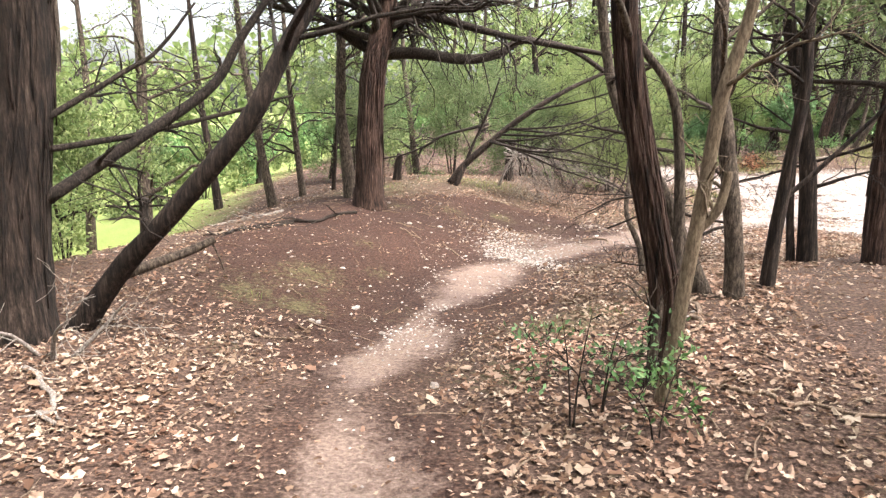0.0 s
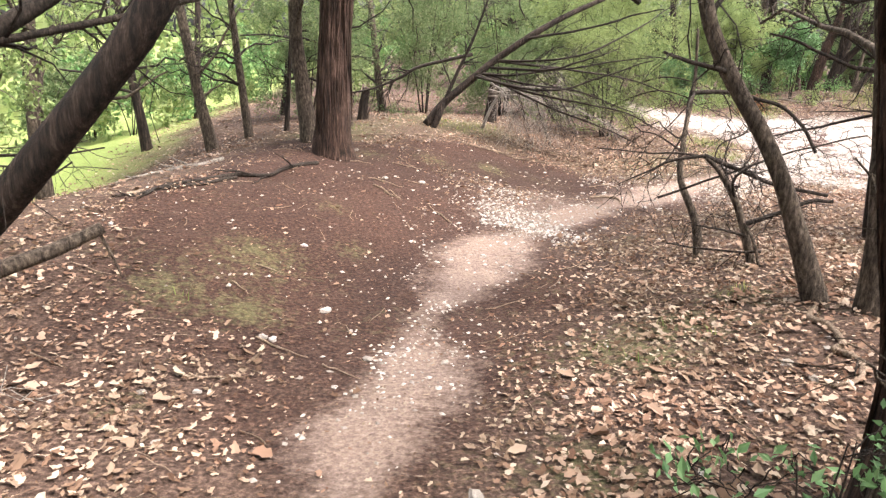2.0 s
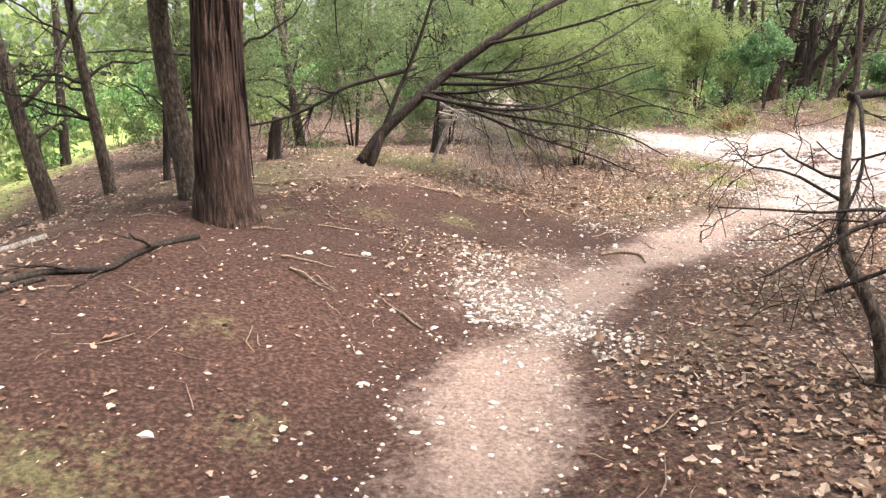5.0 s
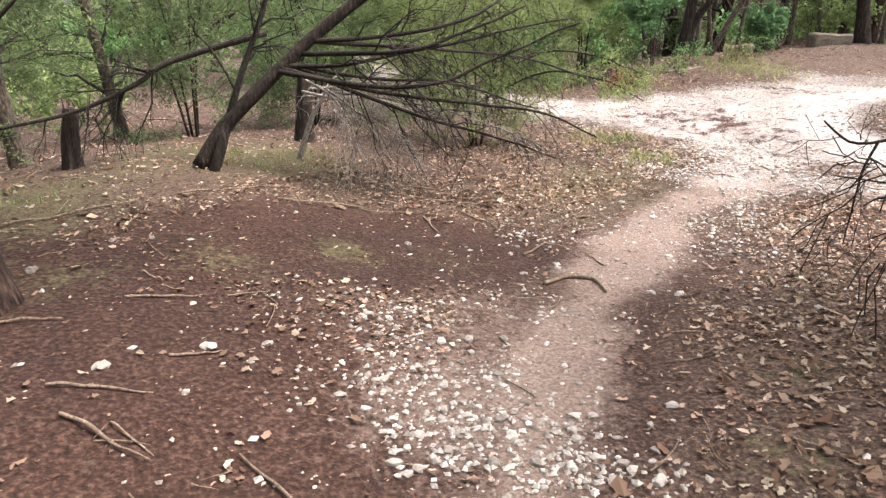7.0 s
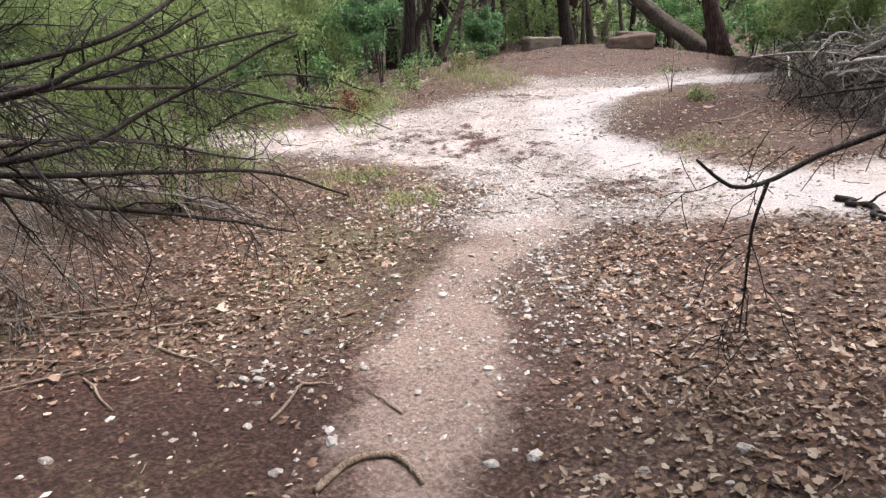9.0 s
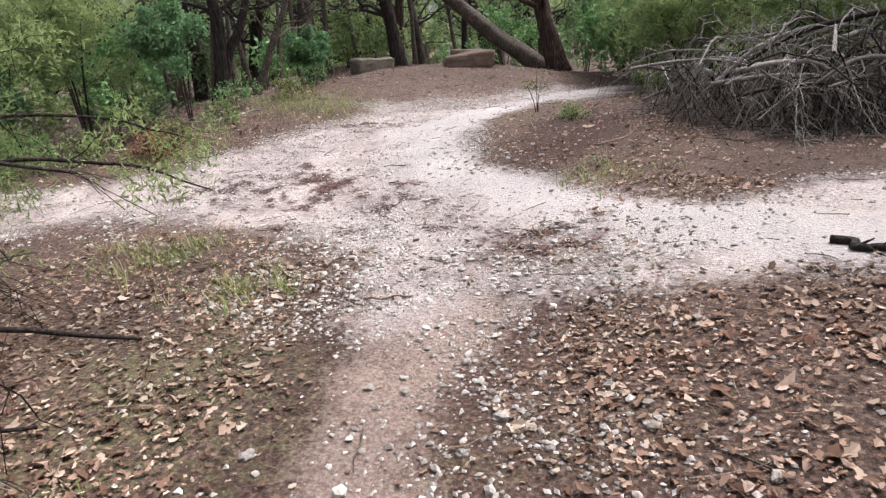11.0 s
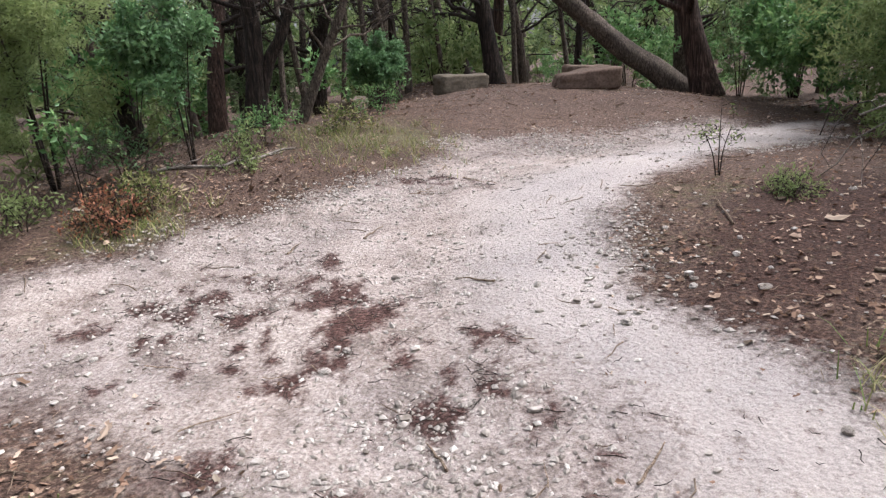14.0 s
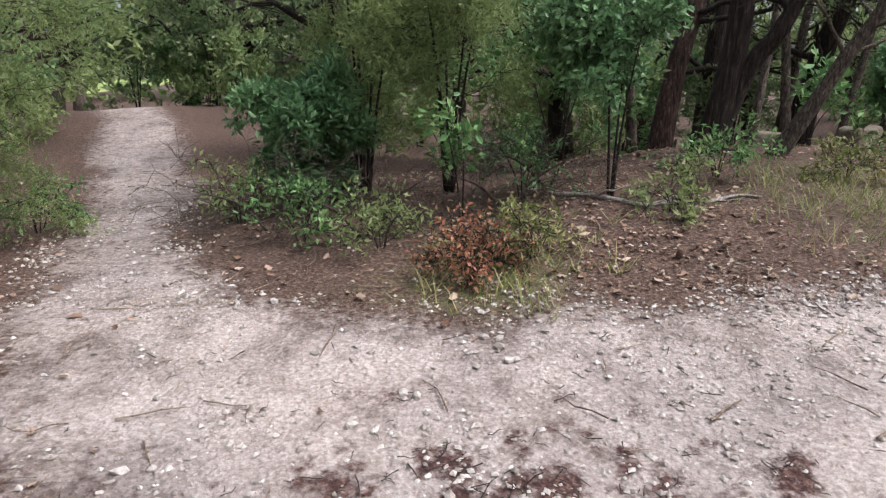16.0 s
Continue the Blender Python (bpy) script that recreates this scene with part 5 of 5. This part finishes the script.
brush_pile()
dry = tree("dead_twig_heap", "heap of pale dry drooping twigs under dead branches", "brush pile",
           [([G(1.0, 12.4), (1.15, 12.35, 0.35), (1.3, 12.3, 0.6)], (0.03, 0.025, 0.015))],
           [([(1.1, 12.4, 0.55), (1.6, 12.3, 0.55), (2.3, 12.2, 0.3)], 0.015, 0.005), ([(1.1, 12.4, 0.5), (1.7, 12.5, 0.5), (2.6, 12.7, 0.2)], 0.015, 0.005), ([(1.1, 12.4, 0.6), (1.4, 12.1, 0.5), (1.9, 11.8, 0.15)], 0.015, 0.005), ([(1.1, 12.3, 0.7), (1.3, 11.9, 0.6), (1.5, 11.6, 0.35), (1.65, 11.4, 0.05)], 0.012, 0.004), ([(1.1, 12.3, 0.72), (1.2, 11.8, 0.62), (1.3, 11.5, 0.4), (1.35, 11.3, 0.1)], 0.012, 0.004), ([(1.3, 12.2, 0.6), (2.0, 11.7, 0.5), (2.6, 11.5, 0.3), (3.0, 11.5, 0.05)], 0.012, 0.004), ([(1.2, 12.6, 0.6), (2.2, 12.9, 0.6), (3.2, 12.9, 0.3)], 0.015, 0.005)],
           DEAD_GREY, DEAD_GREY, shoots=(13, 5), shoot_len=(0.6, 0.25), shoot_droop=0.4, flare=0.1, sides=8, spread=0.9)


# ---- fallen sticks, one by one ----
def stick(x, y, turn, ln, r0, mat=STICK, bend=0.1, name="fallen_stick", label="bare fallen stick lying on leaf litter"):
    a = radians(turn)
    s = np.linspace(-0.5, 0.5, 7)
    wob = np.cumsum(rng.normal(0, bend * ln * 0.12, 7))
    px = x + ln * s * math.cos(a) - wob * math.sin(a)
    py = y + ln * s * math.sin(a) + wob * math.cos(a)
    pz = relief(px, py) + r0 * 0.7 + np.abs(rng.normal(0, 0.008, 7))
    pts = np.stack([px, py, pz], -1)
    root = thing(name, tuple(pts[0]), label, "stick")
    piece("stem", stem(pts, (0.7 * r0, r0 * 0.6, r0 * 0.3), 16, 7, 0.08, int(x * 7 + 50)), mat, root)
    if ln > 0.5:
        line = smooth_line(pts, 8)[None]
        P, R = sprout(line, np.full((1, 8), r0), 3, ln * 0.3, 0.8, 0.0, 0.3, 0.9, 5, 0.5, 0.2)
        P[..., 2] = np.maximum(relief(P[..., 0], P[..., 1]) + 0.006, P[..., 2])
        for c, rr in zip(P, R):
            piece("side_twig", tubes(c[None], rr[None], 4), mat, root)
    return root


def line_stick(pts, r0, mat, label, kink=0.035):
    """A long stick along a given line on the ground."""
    p = smooth_line(np.array([(x, y, 0) for x, y in pts]), 9)
    p[1:-1, :2] += rng.normal(0, kink, (7, 2))
    p[:, 2] = relief(p[:, 0], p[:, 1]) + r0 * 0.8
    root = thing("fallen_branch", tuple(p[0]), label, "branch")
    piece("stem", stem(p, (r0, r0 * 0.9, r0 * 0.5), 30, 9, 0.12, 3), mat, root)
    P, R = sprout(p[None], np.full((1, 9), r0), 7, 0.25 * np.linalg.norm(p[-1] - p[0]), 0.7, 0.0, 0.1, 0.95, 6, 0.5, 0.25)
    P[..., 2] = np.maximum(relief(P[..., 0], P[..., 1]) + 0.01, P[..., 2])
    for c, rr in zip(P, R):
        piece("side_twig", tubes(c[None], rr[None], 4), mat, root)


line_stick([(-1.15, 8.84), (-1.33, 8.63), (-1.52, 8.19), (-1.83, 8.13), (-2.09, 7.95), (-2.28, 7.64), (-2.37, 7.26)], 0.022, DEAD_DARK, "long dark fallen branch across the mound")
line_stick([(-1.81, 8.06), (-2.0, 7.75), (-2.26, 7.5), (-2.6, 7.2)], 0.016, DEAD_DARK, "thin dark branch beside a longer one on the mound")
line_stick([(-2.2, 9.2), (-2.7, 8.9), (-3.2, 8.6)], 0.02, DEAD_GREY, "grey fallen branch on the mound's edge")
line_stick([(1.96, 5.02), (1.82, 4.62), (1.71, 4.37), (1.51, 4.16)], 0.018, STICK, "pale bent fallen branch on leaf litter")
line_stick([(-2.3, 3.5), (-2.0, 3.2), (-1.8, 2.9)], 0.018, DEAD_GREY, "grey forked branch beside the old cedar")
line_stick([(1.3, 3.35), (1.6, 3.1), (2.0, 2.8)], 0.014, STICK, "pale fallen branch at a cedar's foot")
line_stick([(6.25, 9.15), (6.05, 8.9), (5.8, 8.65)], 0.024, BARK_DARK, "old grey log beside the gravel")
line_stick([(8.8, 11.3), (9.1, 11.1), (9.5, 11.05)], 0.012, STICK, "pale stick in front of the brush pile")
line_stick([(8.3, 17.2), (9.0, 16.7), (9.6, 16.6)], 0.018, DEAD_GREY, "grey fallen branch under the shrubs")
line_stick([(2.02, 9.59), (2.24, 9.62), (2.34, 9.51), (2.31, 9.33)], 0.016, STICK, "hooked pale root arching beside the trail", 0.006)
for (ax, ay), (bx, by), r0 in (((-1.09, 5.2), (-0.77, 5.0), 0.009), ((-1.29, 4.65), (-1.05, 4.69), 0.008), ((-0.7, 4.89), (-0.5, 4.76), 0.006), ((-2.0, 4.67), (-1.8, 4.58), 0.007), ((-1.37, 5.88), (-1.25, 5.76), 0.007), ((-1.29, 6.26), (-1.1, 6.2), 0.007), ((-0.4, 8.39), (-0.27, 8.21), 0.007),
                               ((-0.55, 8.45), (-0.28, 8.17), 0.011), ((-0.61, 8.63), (-0.26, 8.55), 0.01), ((-0.2, 8.85), (0.01, 8.89), 0.009), ((-0.83, 9.14), (-0.6, 9.13), 0.01), ((-0.3, 9.66), (-0.2, 9.6), 0.008), ((1.42, 11.7), (2.38, 11.45), 0.01), ((2.42, 10.31), (2.53, 10.16), 0.012),
                               ((1.44, 11.21), (1.75, 11.07), 0.011), ((2.06, 11.06), (2.22, 10.65), 0.01), ((1.55, 11.67), (2.69, 11.63), 0.011), ((1.68, 10.88), (1.69, 10.56), 0.01), ((2.7, 10.88), (2.83, 10.97), 0.01), ((3.37, 9.07), (3.27, 8.94), 0.014)):
    stick((ax + bx) / 2, (ay + by) / 2, math.degrees(math.atan2(by - ay, bx - ax)), math.hypot(bx - ax, by - ay), r0)
for x, y, turn, ln, r0 in ((0.1, 8.0, 120, 0.4, 0.01), (-0.2, 9.4, 10, 0.35, 0.01), (2.3, 10.2, 30, 0.35, 0.012), (2.6, 9.9, 80, 0.3, 0.009),
                           (1.3, 11.0, -5, 1.4, 0.01), (2.2, 11.3, -12, 1.2, 0.01), (0.3, 11.2, 20, 0.8, 0.012), (-0.7, 10.7, 25, 0.8, 0.012), (-1.2, 10.4, 5, 0.7, 0.012), (3.2, 11.5, 50, 0.4, 0.01), (5.05, 11.3, -60, 0.28, 0.012), (5.5, 11.0, 20, 0.25, 0.012), (5.7, 11.35, 80, 0.16, 0.012),
                           (6.3, 10.9, 40, 0.22, 0.014), (5.3, 12.3, 70, 0.2, 0.01), (6.9, 11.7, 0, 0.25, 0.008), (8.4, 14.4, 10, 0.25, 0.01), (8.0, 13.2, 100, 0.25, 0.01), (6.6, 12.4, 60, 0.2, 0.009), (7.9, 14.7, 20, 0.2, 0.009), (1.3, 2.6, 60, 0.5, 0.008), (1.8, 3.7, 110, 0.5, 0.008), (-1.3, 3.0, 80, 0.5, 0.008), (0.9, 2.2, 40, 0.3, 0.006), (2.4, 6.1, 0, 0.7, 0.008), (1.7, 6.2, 12, 0.6, 0.007), (0.4, 5.9, 30, 0.3, 0.006), (9.4, 12.2, 30, 0.5, 0.01), (10.3, 15.9, 0, 0.4, 0.01)):
    stick(x, y, turn, ln, r0)

# ---- loose ground cover ----
AREA = (-5.0, 17.0, 0.6, 20.5)


def scattered(n, chance):
    """Random places, kept by a chance that depends on the zones."""
    x, y = rng.uniform(AREA[0], AREA[1], n), rng.uniform(AREA[2], AREA[3], n)
    keep = rng.random(n) < chance(x, y, zones(x, y))
    return x[keep], y[keep]


LOBES = np.array([(-0.5, 0.0), (-0.22, 0.32), (0.02, 0.26), (0.2, 0.42), (0.5, 0.0), (0.24, -0.38), (0.0, -0.24), (-0.24, -0.36)])


def litter_leaves(x, y, size, lift=0.018, tilt=0.3):
    """Dry oak leaves: lobed outline folded along the midrib, curled and tipped at random."""
    n = len(x)
    a = rng.uniform(0, 2 * np.pi, n)
    L = size * np.exp(rng.normal(0, 0.35, n))[:, None, None]
    W = L * rng.uniform(0.55, 1.0, n)[:, None, None]
    tip = rng.normal(0, tilt, (n, 2))
    nrm = unit(np.stack([tip[:, 0], tip[:, 1], np.ones(n)], -1))
    d = unit(np.cross(nrm, np.stack([np.cos(a), np.sin(a), np.zeros(n)], -1)))
    w = np.cross(nrm, d)
    c = np.stack([x, y, relief(x, y) + 0.005 + lift * rng.random(n)], -1)
    curl, fold = rng.normal(0.1, 0.25, n)[:, None, None], rng.normal(0.15, 0.25, n)[:, None, None]
    o = LOBES[None] * (1 + rng.normal(0, 0.16, (n, len(LOBES), 1)))
    u, v = o[..., :1], o[..., 1:]
    V = c[:, None] + d[:, None] * L * u + w[:, None] * W * v + nrm[:, None] * L * (curl * u * u * 1.6 + fold * np.abs(v))
    k = np.arange(n)[:, None] * len(LOBES)
    fan = [(0, 1, 2), (0, 2, 4), (2, 3, 4), (0, 4, 6), (4, 5, 6), (0, 6, 7)]
    return V.reshape(-1, 3), None, np.vstack([k + list(f) for f in fan])


def near(x, y, a, b, w):
    return np.exp(-((x - a) ** 2 + (y - b) ** 2) / (w * w))


def leaf_chance(x, y, z):
    c = 0.95 * z["litter"] ** 1.1 * (1 - z["trail"]) + 0.01
    c = c * (0.35 + 1.0 * value_noise(x * 1.7, y * 1.7, 41)) * (1 - 0.85 * z["pale"]) * (1 - 0.92 * z["trail"])
    aside = off_line(x, y, TRAIL)
    c = c * (0.1 + 0.9 * np.clip((aside - 0.1) / 0.45, 0, 1))
    cover = np.maximum.reduce([np.where(aside < 2.6, 1.0, 0.2), 0.85 * near(x, y, 9.2, 11.4, 1.3), 0.7 * near(x, y, 8.6, 16.3, 1.6)])
    return c * cover * np.where((y > 12) | (x < -3.5), 0.5, 1.0)


def flake_chance(x, y, z):
    c = (0.3 * z["litter"] + 0.15 * z["bare"] + 0.05) * (0.2 + 1.3 * value_noise(x * 2.3, y * 2.3, 43) ** 1.5)
    return c * (1 - 0.7 * z["pale"]) * (1 - 0.6 * z["trail"]) * np.maximum(np.where(off_line(x, y, TRAIL) < 3.0, 1.0, 0.3), np.maximum(near(x, y, 9.2, 11.6, 1.4), near(x, y, 8.6, 16.3, 1.8)))


tagged(piece("leaf_litter", litter_leaves(*scattered(540000, leaf_chance), 0.031), LITTER, smooth=False), "curled brown and tan fallen leaves", "leaf litter", kind="stuff")
tagged(piece("leaf_crumbs", litter_leaves(*scattered(240000, flake_chance), 0.018, 0.008, 0.2), LITTER, smooth=False), "small broken bits of dry leaves", "leaf litter", kind="stuff")

ICO = bmesh.new()
bmesh.ops.create_icosphere(ICO, subdivisions=1, radius=1.0)
ICO_V, ICO_T = np.array([v.co[:] for v in ICO.verts]), np.array([[v.index for v in f.verts] for f in ICO.faces])
ICO.free()


OCT_V = np.array([(1, 0, 0), (0, 1, 0), (-1, 0, 0), (0, -1, 0), (0, 0, 1), (0, 0, -1)], float)
OCT_T = np.array([(0, 1, 4), (1, 2, 4), (2, 3, 4), (3, 0, 4), (1, 0, 5), (2, 1, 5), (3, 2, 5), (0, 3, 5)])


def pebbles(x, y, size, ICO_V=ICO_V, ICO_T=ICO_T):
    n = len(x)
    s = size * np.minimum(np.exp(rng.normal(0, 0.5, n)), 2.0)
    sc = s[:, None] * np.stack([rng.uniform(0.8, 1.3, n), rng.uniform(0.6, 1.0, n), rng.uniform(0.4, 0.75, n)], -1)
    V = ICO_V[None] * (1 + rng.uniform(-0.42, 0.25, (n, len(ICO_V), 1))) * sc[:, None]
    a = rng.uniform(0, 6.28, n)[:, None]
    V = np.stack([V[..., 0] * np.cos(a) - V[..., 1] * np.sin(a), V[..., 0] * np.sin(a) + V[..., 1] * np.cos(a), V[..., 2]], -1)
    V = V + np.stack([x, y, relief(x, y) + sc[:, 2] * 0.35], -1)[:, None]
    return V.reshape(-1, 3), None, (ICO_T[None] + (np.arange(n) * len(ICO_V))[:, None, None]).reshape(-1, 3)


def stony(x, y):
    """Where stones lie thick: the gravel apron, the trail's washed edge, the clearing's rims."""
    return np.clip(0.8 * near(x, y, 0.58, 8.5, 0.3) + 0.7 * near(x, y, 0.97, 9.2, 0.3) + 0.95 * near(x, y, 1.2, 7.85, 0.32) + 0.7 * near(x, y, 0.75, 8.15, 0.3) + 0.6 * near(x, y, 1.2, 8.55, 0.4) + 0.3 * near(x, y, 2.4, 10.35, 0.25) + 0.2 * near(x, y, 2.3, 10.3, 0.4) + 0.9 * near(x, y, 5.6, 10.9, 0.9) + 0.8 * near(x, y, 4.9, 12.0, 0.6) + 0.12 * near(x, y, 0.3, 7.2, 0.6) + 0.04 * near(x, y, -0.1, 5.6, 0.8) + 0.5 * near(x, y, 4.0, 10.0, 0.9) + 0.3 * near(x, y, 8.5, 12.3, 0.8) + 0.6 * near(x, y, 5.7, 14.3, 0.7) + 0.6 * near(x, y, 8.1, 12.3, 0.3) + 0.6 * near(x, y, 8.6, 12.75, 0.3) + 0.4 * near(x, y, 8.6, 15.2, 0.5) + 0.4 * near(x, y, 7.4, 15.5, 0.5) + 0.6 * near(x, y, 6.2, 12.3, 0.6) + 0.5 * near(x, y, 6.4, 10.2, 0.7), 0, 1)


def pebble_chance(x, y, z):
    rim = np.clip(1 - np.abs(z["pale"] - 0.4) / 0.4, 0, 1)
    return np.clip(0.95 * stony(x, y) + 0.26 * z["pale"] + 0.5 * rim + 0.01 * z["bare"] + 0.17 * z["trail"] * np.clip((y - 3.5) / 1.5, 0.1, 1) * (x < 2.2) + 0.1 * z["trail"] + 0.01, 0, 1) * (1 - 0.85 * z["packed"]) * np.clip(3.4 * (0.55 * value_noise(x * 1.9, y * 1.9, 51) + 0.45 * value_noise(x * 5.1, y * 5.1, 52)) - 1.15, 0.05, 2) * np.where(np.hypot(x - 5, y - 11) > 9, 0.35, 1.0)


tagged(piece("gravel", pebbles(*scattered(640000, pebble_chance), 0.0105, OCT_V, OCT_T), LIMESTONE, smooth=False), "pale limestone pebbles scattered over soil", "gravel", kind="stuff")
px, py = scattered(140000, lambda x, y, z: np.clip(0.75 * stony(x, y) ** 1.5 + 0.03 * z["pale"] * (1 - z["packed"]) + 0.002 * z["bare"] + 0.006 * z["trail"] + 0.0005, 0, 1))
tagged(piece("small_stones", pebbles(px, py, 0.015), LIMESTONE, smooth=False), "fist-sized pale limestone pieces", "stones", kind="stuff")

# larger stones, one by one
STONES = []
for s in range(5):
    bm = bmesh.new()
    bmesh.ops.create_icosphere(bm, subdivisions=2, radius=1.0)
    for v in bm.verts:
        v.co *= 1 + 0.5 * noise.noise(v.co * 1.3 + Vector((s * 9.0, 0, 0))) + 0.25 * noise.noise(v.co * 3.1 + Vector((0, s * 9.0, 0)))
        v.co.z *= 0.6
    me = bpy.data.meshes.new("stone")
    bm.to_mesh(me)
    bm.free()
    me.materials.append(LIMESTONE)
    STONES.append(me)
PLACED = [(-1.43, 4.44), (-1.22, 4.52), (-0.76, 5.68), (-0.47, 5.02), (1.15, 4.12), (0.75, 3.69), (1.49, 4.26), (1.47, 4.44), (-1.06, 5.22), (-1.0, 5.2), (-0.44, 8.76), (-0.45, 10.11), (-0.25, 10.17), (-0.04, 8.93), (0.21, 8.95), (1.02, 8.05), (1.73, 8.03), (1.35, 7.64),
          (0.9, 8.55), (1.03, 8.23), (-0.15, 8.58), (-0.79, 9.72), (1.37, 10.36), (1.98, 9.79), (2.34, 10.54), (2.57, 10.74), (2.28, 10.4), (2.24, 9.79), (2.77, 10.74), (2.75, 10.22), (2.71, 9.13), (2.56, 9.22), (3.44, 9.56)]
PLACED += [(3.15, 8.51), (2.94, 8.48), (2.86, 8.75), (3.98, 10.25), (4.14, 11.49), (3.63, 10.99), (5.61, 12.23), (5.64, 12.41), (7.2, 10.83), (7.35, 11.2), (6.0, 10.98), (6.17, 10.73), (6.28, 10.27), (5.95, 13.69), (9.41, 12.2), (8.44, 11.74), (8.42, 11.72), (8.34, 12.05), (6.85, 13.27), (7.04, 13.31), (6.77, 14.4), (7.95, 11.81), (7.85, 12.2), (8.76, 11.95)]
sx, sy = scattered(1500, lambda x, y, z: np.clip(0.6 * stony(x, y) + 0.02 * z["bare"] + 0.02 * z["pale"], 0, 1))
for i, (x, y) in enumerate(PLACED + list(zip(sx[:120], sy[:120]))):
    ob = new("stone", STONES[i % 5])
    s = 0.013 + 0.017 * rng.random()
    ob.matrix_world = pose(x, y, on_ground(x, y) + s * 0.25, 0, 0, 360 * rng.random()) @ Matrix.Diagonal((s * 1.25, s * 0.9, s, 1))
    tagged(ob, "pale weathered limestone lying on the ground", "stone", "loose stones")


def blades(x, y, per, tall, lean):
    who = np.repeat(np.arange(len(x)), per)
    bx, by = x[who] + rng.normal(0, 0.03, len(who)), y[who] + rng.normal(0, 0.03, len(who))
    b = np.stack([bx, by, relief(bx, by)], -1)
    a = rng.uniform(0, 6.28, len(who))
    h = (tall * rng.uniform(0.4, 1.3, len(who)))[:, None]
    d = np.stack([np.cos(a), np.sin(a), np.zeros(len(who))], -1) * lean * rng.uniform(0.2, 1.3, len(who))[:, None]
    w = np.stack([-np.sin(a), np.cos(a), np.zeros(len(who))], -1) * 0.003
    up = np.array([0, 0, 1.0])
    V = np.stack([b - w, b + w, b + (up * 0.7 + d * 0.45) * h + w * 0.7, b + (up * 0.7 + d * 0.45) * h - w * 0.7, b + (up + d) * h], 1).reshape(-1, 3)
    k = np.arange(len(who))[:, None] * 5
    return V, k + [0, 1, 2, 3], k + [3, 2, 4]


def grass_chance(x, y, z):
    return np.clip((z["moss"] - 0.42) * 1.6, 0, 1) * (1 - z["pale"]) * (1 - z["trail"]) * (1 - 0.5 * z["bare"])


tagged(piece("grass", blades(*scattered(60000, grass_chance), 6, 0.05, 0.9), GRASS, smooth=False), "short sparse green and straw-coloured grass", "grass", kind="stuff")
hx, hy = scattered(150000, lambda x, y, z: np.clip(near(x, y, 5.1, 13.3, 0.35) + near(x, y, 4.8, 12.2, 0.25) + near(x, y, 10.3, 16.4, 0.8) * 0.4 + near(x, y, 7.6, 16.1, 0.4) * 0.5 + near(x, y, 7.8, 10.9, 0.3) * 0.5, 0, 1) * 0.6)
tagged(piece("tall_grass", blades(hx, hy, 6, 0.1, 1.7), GRASS, smooth=False), "tufts of longer grass beside the gravel", "grass", kind="stuff")


def litter_twigs(x, y, ln):
    n = len(x)
    a = rng.uniform(0, 6.28, n)
    L = np.minimum(ln * np.exp(rng.normal(0, 0.5, n)), 2.2 * ln)
    s = np.linspace(-0.5, 0.5, 4)
    bendy = np.cumsum(rng.normal(0, 0.06, (n, 4)), 1) * L[:, None]
    px = x[:, None] + L[:, None] * s * np.cos(a)[:, None] - bendy * np.sin(a)[:, None]
    py = y[:, None] + L[:, None] * s * np.sin(a)[:, None] + bendy * np.cos(a)[:, None]
    P = np.stack([px, py, relief(px, py) + 0.008 + rng.random((n, 4)) * 0.012], -1)
    R = np.broadcast_to((0.0016 + 0.012 * L)[:, None] * np.array([1, 0.9, 0.75, 0.4]), (n, 4))
    return tubes(P, R, 3)


tx, ty = scattered(14000, lambda x, y, z: 0.25 * z["litter"] + 0.1 + 0.1 * z["humus"])
tagged(piece("twig_litter", litter_twigs(tx, ty, 0.13), STICK), "small dry twigs strewn over the ground", "twigs", kind="stuff")
hx, hy = scattered(170000, lambda x, y, z: 0.75 * np.clip(z["humus"] * 1.6 - 0.3, 0, 1) + 0.03 * z["pale"])
tagged(piece("bark_debris", litter_twigs(hx, hy, 0.045), DEAD_DARK), "dark crumbled bark and needle debris", "debris", kind="stuff")
